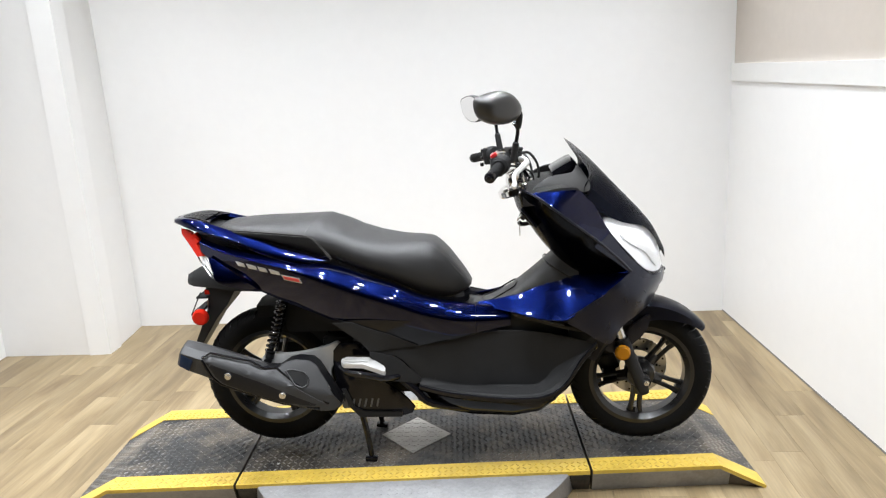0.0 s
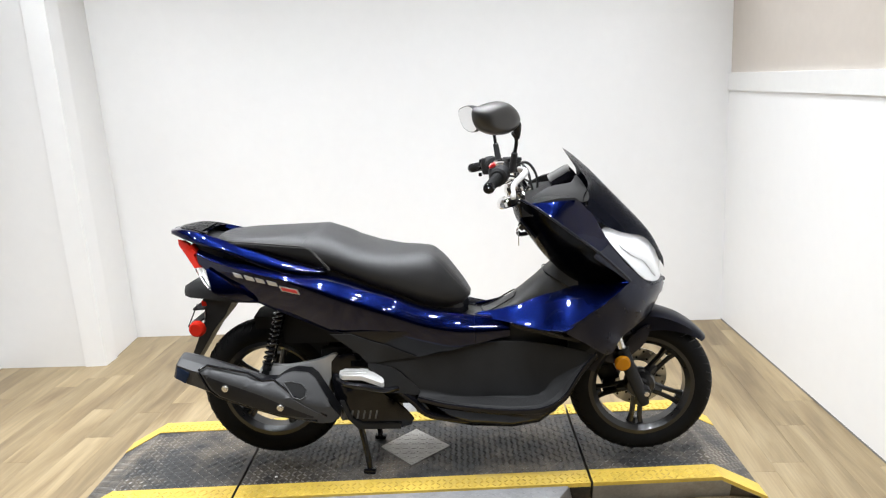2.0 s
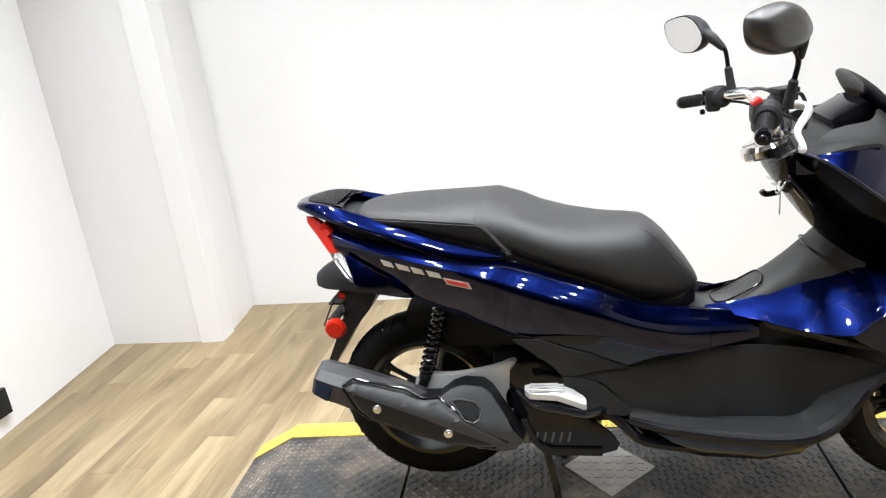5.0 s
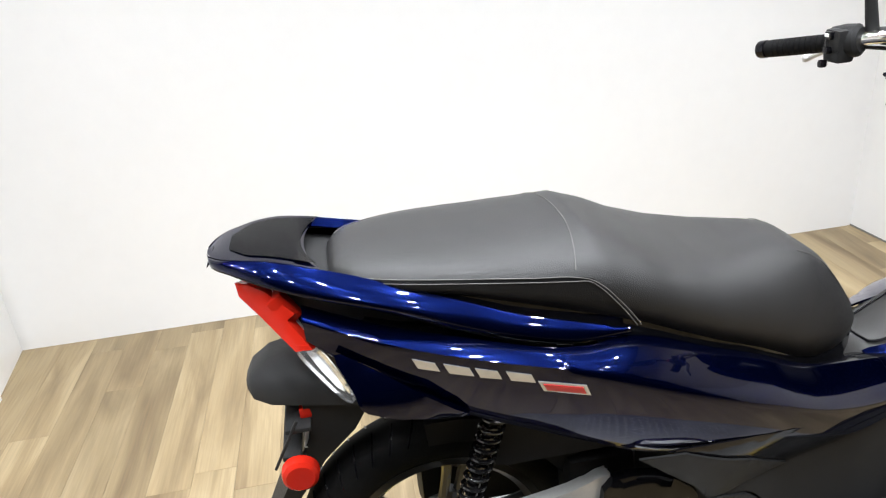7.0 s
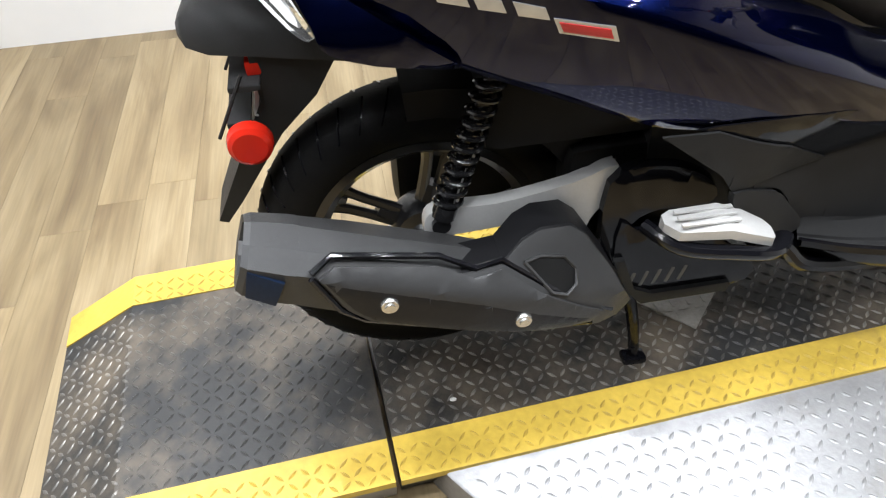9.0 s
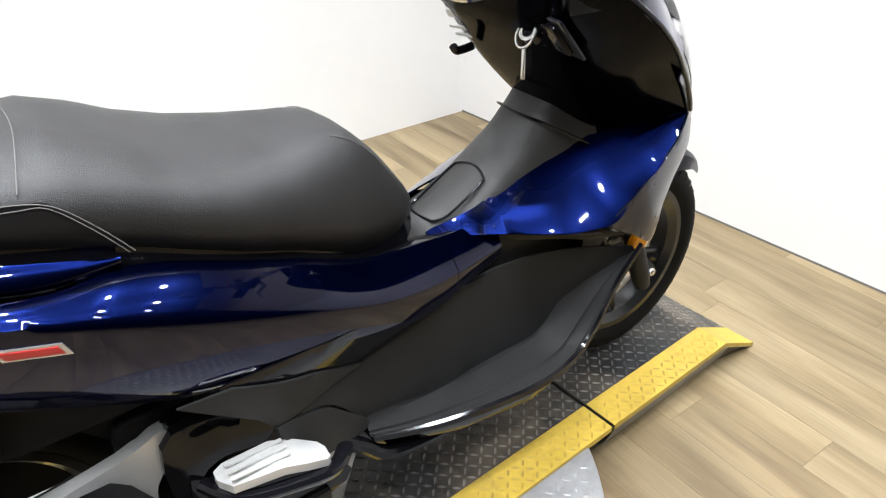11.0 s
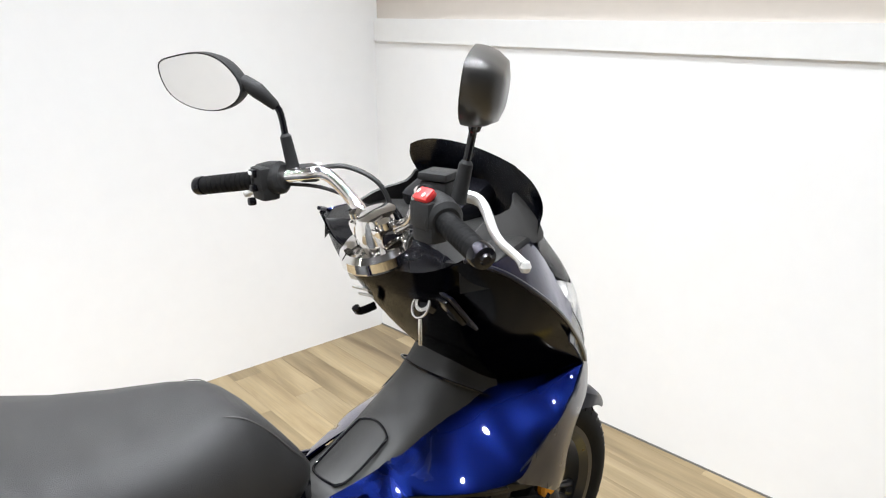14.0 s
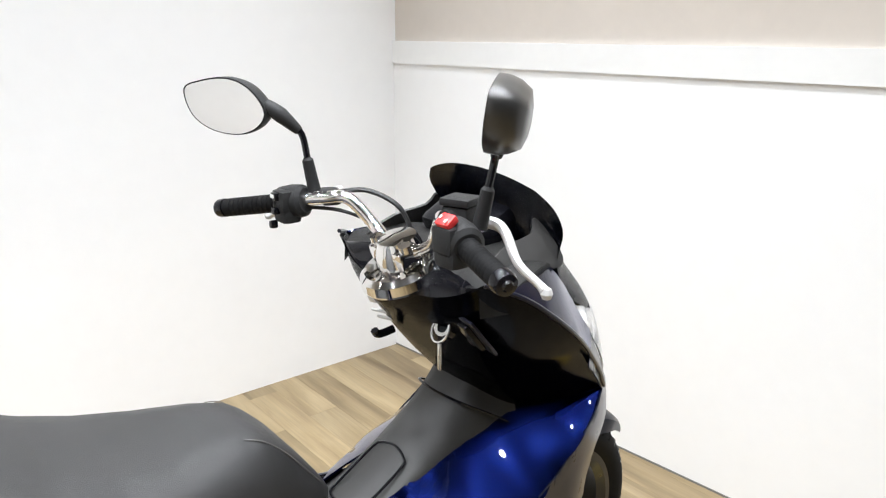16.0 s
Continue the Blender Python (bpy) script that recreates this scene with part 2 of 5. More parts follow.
def tube(pts, r, seg=10, n=6, smooth=True, flat=1.0):
    """A tube along points; r one radius or one for each point."""
    path = spline(pts, n) if smooth else [Vector(p) for p in pts]
    rs = [r] * len(path) if not isinstance(r, (list, tuple)) else list(np.interp(np.linspace(0, 1, len(path)), np.linspace(0, 1, len(r)), r))
    bm = bmesh.new()
    rings = []
    up = None
    for i, p in enumerate(path):
        d = (path[min(i + 1, len(path) - 1)] - path[max(i - 1, 0)]).normalized()
        if up is None:
            up = d.orthogonal().normalized()
        up = (up - d * up.dot(d)).normalized()
        side = d.cross(up)
        rings.append([bm.verts.new(p + (up * math.cos(a) + side * math.sin(a) * flat) * rs[i]) for a in (2 * math.pi * k / seg for k in range(seg))])
    for a, b in zip(rings, rings[1:]):
        for k in range(seg):
            bm.faces.new((a[k], a[(k + 1) % seg], b[(k + 1) % seg], b[k]))
    bm.faces.new(rings[0][::-1])
    bm.faces.new(rings[-1])
    return bm


def lathe(profile, centre, axis=(0, 1, 0), seg=48, closed=False):
    """Turns (radius, along) pairs round an axis."""
    bm = bmesh.new()
    rot = Vector((0, 0, 1)).rotation_difference(Vector(axis)).to_matrix()
    c = Vector(centre)
    rings = []
    for r, h in profile:
        if r < 1e-6:
            rings.append([bm.verts.new(c + rot @ Vector((0, 0, h)))])
        else:
            rings.append([bm.verts.new(c + rot @ Vector((r * math.cos(2 * math.pi * k / seg), r * math.sin(2 * math.pi * k / seg), h))) for k in range(seg)])
    pairs = list(zip(rings, rings[1:]))
    if closed:
        pairs.append((rings[-1], rings[0]))
    for a, b in pairs:
        for k in range(seg):
            j = (k + 1) % seg
            if len(a) == 1 and len(b) == 1:
                continue
            if len(a) == 1:
                bm.faces.new((a[0], b[j], b[k]))
            elif len(b) == 1:
                bm.faces.new((a[k], a[j], b[0]))
            else:
                bm.faces.new((a[k], a[j], b[j], b[k]))
    return bm


def loft(sections, cap=True, closed=True):
    """Skin through sections of equal point counts."""
    bm = bmesh.new()
    rows = [[bm.verts.new(Vector(p)) for p in s] for s in sections]
    n = len(rows[0])
    for a, b in zip(rows, rows[1:]):
        for k in range(n if closed else n - 1):
            j = (k + 1) % n
            bm.faces.new((a[k], a[j], b[j], b[k]))
    if cap and closed:
        bm.faces.new(rows[0][::-1])
        bm.faces.new(rows[-1])
    return bm


def surf(ctrl, square=False):
    """Thin-plate surface w(x, z) through a few control places (x, z, w)."""
    c = np.array(ctrl, float)
    if square:
        c[:, 2] = c[:, 2] ** 2
    n = len(c)
    d = np.hypot(c[:, None, 0] - c[None, :, 0], c[:, None, 1] - c[None, :, 1])
    k = np.where(d > 0, d ** 2 * np.log(d + 1e-12), 0) + np.eye(n) * 1e-5
    p = np.c_[np.ones(n), c[:, :2]]
    w = np.linalg.solve(np.block([[k, p], [p.T, np.zeros((3, 3))]]), np.r_[c[:, 2], 0, 0, 0])

    def f(x, z):
        r = np.hypot(c[:, 0] - x, c[:, 1] - z)
        v = float((w[:n] * np.where(r > 0, r ** 2 * np.log(r + 1e-12), 0)).sum() + w[n] + w[n + 1] * x + w[n + 2] * z)
        return math.sqrt(max(v, 1e-6)) if square else v
    return f


def smooth(xs, ys):
    """A smooth curve y(x) through a few places, flat past its ends."""
    m = [(ys[min(i + 1, len(xs) - 1)] - ys[max(i - 1, 0)]) / (xs[min(i + 1, len(xs) - 1)] - xs[max(i - 1, 0)]) for i in range(len(xs))]

    def f(x):
        if x <= xs[0]:
            return ys[0] + m[0] * (x - xs[0])
        if x >= xs[-1]:
            return ys[-1] + m[-1] * (x - xs[-1])
        i = max(k for k in range(len(xs) - 1) if xs[k] <= x)
        h = xs[i + 1] - xs[i]
        t = (x - xs[i]) / h
        return (2 * t ** 3 - 3 * t * t + 1) * ys[i] + (t ** 3 - 2 * t * t + t) * h * m[i] + (3 * t * t - 2 * t ** 3) * ys[i + 1] + (t ** 3 - t * t) * h * m[i + 1]
    return f


def shell(outline, w, thick=0.004, step=0.03, side=-1, n=4, smooth=True):
    """A body panel: a side outline (x, z) laid over the half width w(x, z), with thickness inwards and a rolled edge. side -1 is the bike's right."""
    pts = [Vector((p[0], 0, p[1])) for p in outline]
    if smooth:
        pts = spline(pts, n, closed=True)
    bm = bmesh.new()
    bm.faces.new([bm.verts.new(p) for p in pts])
    xs, zs = [p.x for p in pts], [p.z for p in pts]
    for lo, hi, no, i in ((min(xs), max(xs), (1, 0, 0), 0), (min(zs), max(zs), (0, 0, 1), 2)):
        v = lo + step * 0.5
        while v < hi:
            co = [0, 0, 0]
            co[i] = v
            bmesh.ops.bisect_plane(bm, geom=bm.verts[:] + bm.edges[:] + bm.faces[:], plane_co=co, plane_no=no, dist=1e-6)
            v += step
    bmesh.ops.triangulate(bm, faces=[f for f in bm.faces if len(f.verts) > 4])
    for v in bm.verts:
        v.co.y = w(v.co.x, v.co.z)
    bm.normal_update()
    up = sum((f.normal.y * f.calc_area() for f in bm.faces), 0.0)
    if up < 0:
        bmesh.ops.reverse_faces(bm, faces=bm.faces[:])
    bm.normal_update()
    outer = bm.faces[:]
    rim = {v for e in bm.edges if e.is_boundary for v in e.verts}
    norms = {v: v.normal.copy() for v in bm.verts}
    key = lambda c: (round(c.x, 6), round(c.y, 6), round(c.z, 6))
    by_place = {key(v.co): norms[v] for v in bm.verts}
    ext = bmesh.ops.extrude_face_region(bm, geom=outer, use_keep_orig=True)
    newv = [g for g in ext["geom"] if isinstance(g, bmesh.types.BMVert)]
    for v in newv:
        v.co = v.co - by_place[key(v.co)] * thick
    for v in rim:
        v.co -= norms[v] * min(0.0012, thick * 0.3)
    if side < 0:
        bmesh.ops.scale(bm, vec=(1, -1, 1), verts=bm.verts)
    return bm


def both(name, outline, w, material, parent, label="", thick=0.004, step=0.03, n=4, smooth=True):
    """The panel on both sides of the machine."""
    return [part(name, shell(outline, w, thick, step, s, n, smooth), material, parent, label) for s in (-1, 1)]


def bolt(c, r=0.008, axis=(0, -1, 0), h=0.006):
    return lathe([(0, h), (r * 0.55, h), (r * 0.6, h * 0.6), (r * 0.9, h * 0.6), (r, h * 0.3), (r, -0.004), (0, -0.004)], c, axis, 14)


# ---- room ----
def wall(name, p, q, z0, z1, material, label, thick=0.12, cat="wall"):
    """An upright wall from p to q, thick to the right of that way."""
    p, q = Vector((*p, 0)), Vector((*q, 0))
    d = (q - p).normalized()
    n = Vector((d.y, -d.x, 0)) * thick
    bm = bmesh.new()
    lo = [bm.verts.new(v + Vector((0, 0, z0))) for v in (p, q, q + n, p + n)]
    hi = [bm.verts.new(v + Vector((0, 0, z1))) for v in (p, q, q + n, p + n)]
    bm.faces.new(lo)
    bm.faces.new(hi[::-1])
    for k in range(4):
        j = (k + 1) % 4
        bm.faces.new((lo[k], lo[j], hi[j], hi[k]))
    return tagged(part(name, bm, material, smooth=False), label, cat, kind="structure")


R0, R1 = (2.126, 1.80), (2.355, -1.9)
TRIM_LO, TRIM_HI = 1.242, 1.335
wall("wall_back", (2.4, 1.80), (-1.60, 1.80), FLOOR_Z, CEIL_Z, WALL, "plain white painted back wall", -0.12)
wall("wall_side_low", (2.126, 1.799), R1, FLOOR_Z, TRIM_LO, WALL, "white painted side wall below a ledge", -0.12)
wall("wall_side_high", (2.136, 1.799), (2.365, -1.9), TRIM_LO, CEIL_Z, WALL_TAN, "beige upper side wall above the white ledge", -0.12)
wall("trim", (2.119, 1.798), (2.348, -1.9), TRIM_LO, TRIM_HI, TRIM, "white painted ledge board along the side wall", -0.03, "trim")
wall("wall_pillar", (-1.477, 1.799), (-1.414, 1.213), FLOOR_Z, CEIL_Z, WALL, "white boxed-out pillar side", 0.12)
wall("wall_pillar_face", (-1.416, 1.214), (-2.10, 1.214), FLOOR_Z, CEIL_Z, WALL, "white boxed-out wall face", 0.12)
wall("wall_left", (-2.05, 1.213), (-1.84, -1.9), FLOOR_Z, CEIL_Z, WALL, "plain white painted wall", 0.12)
# unseen dim hall, added so that the glossy panels reflect something dark
wall("wall_unseen_front", (-4.6, -7.4), (5.1, -7.4), FLOOR_Z, CEIL_Z, HALL_GAP, "unseen dim grey far wall added to keep reflections dark", 0.12)
wall("wall_unseen_west", (-4.5, -1.8), (-4.5, -7.4), FLOOR_Z, CEIL_Z, HALL_GAP, "unseen dim grey side wall added to keep reflections dark", 0.12)
wall("wall_unseen_east", (5.0, -7.4), (5.0, -1.8), FLOOR_Z, CEIL_Z, HALL_GAP, "unseen dim grey side wall added to keep reflections dark", 0.12)
wall("wall_unseen_return_west", (-1.84, -1.86), (-4.5, -1.86), FLOOR_Z, CEIL_Z, HALL_GAP, "unseen dim grey return wall added beside the display bay", 0.12)
wall("wall_unseen_return_east", (5.0, -1.86), (2.36, -1.86), FLOOR_Z, CEIL_Z, HALL_GAP, "unseen dim grey return wall added beside the display bay", 0.12)
tagged(part("ceiling", box((0.3, -2.75, CEIL_Z + 0.05), (9.9, 9.6, 0.1)), CEIL, smooth=False), "dark grey painted ceiling", "ceiling", kind="structure")
floor = tagged(part("floor", box((0.3, -2.75, FLOOR_Z - 0.06), (9.9, 9.6, 0.112)), GAP, smooth=False), "pale oak plank floor", "floor", kind="structure")

for lx, ly in LAMPS:
    lamp = thing("ceiling_light", "round white recessed ceiling spotlight", "ceiling light", (lx, ly, CEIL_Z), "ceiling spotlights")
    part("trim_ring", lathe([(0.045, -0.002), (0.062, -0.002), (0.06, -0.008), (0.047, -0.010), (0.044, -0.004)], (lx, ly, CEIL_Z), (0, 0, 1), 24, True), TRIM, lamp)
    part("lens", lathe([(0, -0.003), (0.044, -0.003), (0.044, -0.001), (0, -0.001)], (lx, ly, CEIL_Z), (0, 0, 1), 24), LAMP_GLOW, lamp)
    ld = bpy.data.lights.new("spot_glow", "AREA")
    ld.shape, ld.size, ld.energy, ld.color = "DISK", 0.075, LAMP_POWER, (0.905, 0.945, 1.0)
    ld.spread = radians(108)
    lo = new("spot_glow", ld)
    lo.location = (lx, ly, CEIL_Z - 0.015)

# ---- display platform: three tread-plate sections with ramped ends ----
TURN = radians(3.3)
PC = Vector((0.48, 0.05, 0))
PM = Matrix.Translation(PC) @ Matrix.Rotation(TURN, 4, "Z")
HALF, MID = 0.305, 0.628
CREASE_L, CREASE_R, END_L, END_R = 1.088, 1.075, 1.250, 1.235


def slab(x0, x1, zf, zb, x_top=None):
    """A platform section in the platform's own axes; the end section slopes to the floor past x_top."""
    bm = bmesh.new()
    xs = [(x0, 0.0), (x1, 0.0)] if x_top is None else ([(x0, FLOOR_Z + 0.006), (x_top, 0.0), (x1, 0.0)] if x_top < 0 else [(x0, 0.0), (x_top, 0.0), (x1, FLOOR_Z + 0.006)])
    secs = []
    for x, z in xs:
        secs.append([(x, -HALF, z), (x, HALF, z), (x, HALF - 0.034, FLOOR_Z), (x, -HALF + 0.034, FLOOR_Z)])
    b = loft(secs)
    bmesh.ops.transform(b, matrix=PM, verts=b.verts)
    return b


def strip(pts, w, z=0.003):
    """A painted band w wide laid just above the plate, along points (x, y, z)."""
    bm = bmesh.new()
    a = [bm.verts.new((x, y, zz + z)) for x, y, zz in pts]
    b = [bm.verts.new((x, y + w, zz + z)) for x, y, zz in pts]
    c = [bm.verts.new((x, y, zz - 0.012)) for x, y, zz in pts]
    for k in range(len(pts) - 1):
        bm.faces.new((a[k], a[k + 1], b[k + 1], b[k]))
        bm.faces.new((a[k], a[k + 1], c[k + 1], c[k]))
    bmesh.ops.transform(bm, matrix=PM, verts=bm.verts)
    return bm


def treads(x0, x1, y0, y1, zfun, pitch=0.0215, length=0.0225, width=0.0065, high=0.0030):
    """Raised tread bars, crosswise in turn, joined into one mesh."""
    v, f = [], []
    ni, nj = int((x1 - x0) / pitch), int((y1 - y0) / pitch)
    for i in range(ni):
        for j in range(nj):
            x, y = x0 + (i + 0.5) * pitch, y0 + (j + 0.5) * pitch
            a = radians(45 if (i + j) % 2 else -45)
            ux, uy = math.cos(a) * length / 2, math.sin(a) * length / 2
            nx, ny = -math.sin(a) * width / 2, math.cos(a) * width / 2
            k = len(v)
            for px, py, pz in ((x - ux, y - uy, 0), (x - ux * 0.3 + nx, y - uy * 0.3 + ny, 0), (x + ux * 0.3 + nx, y + uy * 0.3 + ny, 0), (x + ux, y + uy, 0), (x + ux * 0.3 - nx, y + uy * 0.3 - ny, 0), (x - ux * 0.3 - nx, y - uy * 0.3 - ny, 0), (x - ux * 0.45, y - uy * 0.45, high), (x + ux * 0.45, y + uy * 0.45, high)):
                v.append(PM @ Vector((px, py, zfun(px) + pz - 0.0002)))
            f += [(k, k + 1, k + 6), (k + 1, k + 2, k + 7, k + 6), (k + 2, k + 3, k + 7), (k + 3, k + 4, k + 7), (k + 4, k + 5, k + 6, k + 7), (k + 5, k, k + 6)]
    me = bpy.data.meshes.new("treads")
    me.from_pydata(v, [], f)
    bm = bmesh.new()
    bm.from_mesh(me)
    bpy.data.meshes.remove(me)
    return bm


def ramp_z(x):
    c, e = (CREASE_L, END_L) if x < 0 else (CREASE_R, END_R)
    return 0.0 if abs(x) <= c else (FLOOR_Z + 0.006) * (abs(x) - c) / (e - c)


platform = thing("display_platform", "low black tread-plate display platform with yellow edges on wooden floor", "platform", (PC.x, PC.y, FLOOR_Z))
SW = 0.085
for nm, x0, x1, xt in (("ramp_section", -END_L, -MID - 0.0045, -CREASE_L), ("deck_section", -MID + 0.0045, MID - 0.0045, None), ("ramp_section", MID + 0.0045, END_R, CREASE_R)):
    sec = part(nm, slab(x0, x1, 0, 0, xt), PLATE_DARK, platform, "worn black tread plate", smooth=False)
    ends = [x0, x1] if xt is None else sorted([x0, x1, xt])
    for ys in (-HALF - 0.002, HALF - SW + 0.002):
        part("yellow_stripe", strip([(x, ys, ramp_z(x)) for x in ends], SW), PLATE_YELLOW, sec, "chipped yellow safety stripe", smooth=False)
    tagged(part("tread_pattern", treads(x0, x1, -HALF + SW, HALF - SW, ramp_z), TREAD_BAR, sec, "raised tread bars", sharp=80), kind="stuff")
    tagged(part("stripe_pattern", join(treads(max(x0, -CREASE_L), min(x1, CREASE_R), -HALF, -HALF + SW, lambda x: 0.003), treads(max(x0, -CREASE_L), min(x1, CREASE_R), HALF - SW, HALF, lambda x: 0.003)), YELLOW_WORN, sec, "yellow painted tread bars", sharp=80), kind="stuff")
    for ys, o in ((-HALF, -1), (HALF, 1)):
        bm = bmesh.new()
        up = [bm.verts.new(PM @ Vector((x, ys + o * 0.003, ramp_z(x) - 0.010))) for x in ends]
        dn = [bm.verts.new(PM @ Vector((x, ys - o * 0.026, FLOOR_Z + 0.001))) for x in ends]
        for k in range(len(ends) - 1):
            bm.faces.new((up[k], up[k + 1], dn[k + 1], dn[k]))
        if xt is None:
            bm.free()
            continue
        part("skirt", bm, PLATE_STEEL, sec, "bare steel tread-plate skirt", smooth=False)

dia = bmesh.new()
dv = [(0.345, 0.057), (0.482, -0.086), (0.617, 0.057), (0.470, 0.198)]
lo = [dia.verts.new((x, y, 0.0008)) for x, y in dv]
hi = [dia.verts.new((x, y, 0.0035)) for x, y in dv]
dia.faces.new(hi)
for k in range(4):
    dia.faces.new((lo[k], lo[(k + 1) % 4], hi[(k + 1) % 4], hi[k]))
patch = tagged(part("floor_patch", dia, PLATE_TAN, smooth=False), "square bare-metal tread patch set cornerwise in the deck", "metal plate")

ca = Vector((dv[1][0] - dv[0][0], dv[1][1] - dv[0][1], 0))
cb = Vector((dv[3][0] - dv[0][0], dv[3][1] - dv[0][1], 0))
bars = []
for i in range(8):
    for j in range(8):
        c = Vector((*dv[0], 0.0036)) + ca * ((i + 0.5) / 8) + cb * ((j + 0.5) / 8)
        bars.append(box(c, (0.019, 0.005, 0.0022), 0.0, (0, 0, 0 if (i + j) % 2 else 90)))
tagged(part("patch_tread", join(*bars), PLATE_TAN, patch, "raised bars of the metal patch"), kind="stuff")

DISC_Z = -0.006
disc = tagged(part("turntable_disc", lathe([(0, FLOOR_Z + 0.001), (0, DISC_Z), (0.622, DISC_Z), (0.6275, DISC_Z - 0.004), (0.6275, FLOOR_Z + 0.001)], PC, (0, 0, 1), 128), PLATE_STEEL, sharp=40), "round bare steel tread-plate turntable level with the platform deck", "turntable")

v, f = [], []
for i in range(-24, 25):
    for j in range(-24, 25):
        px, py = i * 0.026, j * 0.026
        if abs(py) < HALF + 0.016 or math.hypot(px, py) > 0.612:
            continue
        an = radians(45 if (i + j) % 2 else -45)
        u, n = Vector((math.cos(an), math.sin(an), 0)) * 0.0125, Vector((-math.sin(an), math.cos(an), 0)) * 0.0036
        c, k = Vector((px, py, DISC_Z - 0.0002)), len(v)
        v += [PM @ p for p in (c - u, c - u * 0.3 + n, c + u * 0.3 + n, c + u, c + u * 0.3 - n, c - u * 0.3 - n, c - u * 0.45 + Vector((0, 0, 0.0018)), c + u * 0.45 + Vector((0, 0, 0.0018)))]
        f += [(k, k + 1, k + 6), (k + 1, k + 2, k + 7, k + 6), (k + 2, k + 3, k + 7), (k + 3, k + 4, k + 7), (k + 4, k + 5, k + 6, k + 7), (k + 5, k, k + 6)]
me = bpy.data.meshes.new("disc_treads")
me.from_pydata(v, [], f)
bm = bmesh.new()
bm.from_mesh(me)
tagged(part("disc_tread", bm, PLATE_STEEL, disc, sharp=80), kind="stuff")

scrap = bmesh.new()
bmesh.ops.create_icosphere(scrap, subdivisions=1, radius=0.006)
bmesh.ops.scale(scrap, vec=(1.2, 0.8, 0.5), verts=scrap.verts)
bmesh.ops.translate(scrap, vec=(-0.011, -0.152, 0.003), verts=scrap.verts)
tagged(part("paper_scrap", scrap, LABEL_W, smooth=False), "tiny crumpled white paper scrap on the black deck", "paper scrap")
# the thin shadow gap under the side wall, laid in as a dark strip
wall("baseboard", (2.1235, 1.797), (2.3525, -1.9), FLOOR_Z, FLOOR_Z + 0.007, HALL_GAP, "thin dark strip standing in for the shadow gap at the side wall's foot", -0.01, "baseboard")

sock = thing("wall_socket", "small dark grey wall socket low on the white wall", "wall socket", (-1.975, 0.375, 0.052))
part("face_plate", box((-1.975, 0.375, 0.052), (0.02, 0.075, 0.115), 0.004, (0, 0, -3.7)), MATTE, sock)

# ---- motor scooter ----
bike = thing("motor_scooter", "dark blue metallic step-through scooter on its centre stand", "motor scooter", (0.66, 0.0, 0.0))
RC, FC = Vector((-0.025, 0, 0.300)), Vector((1.326, 0, 0.275))


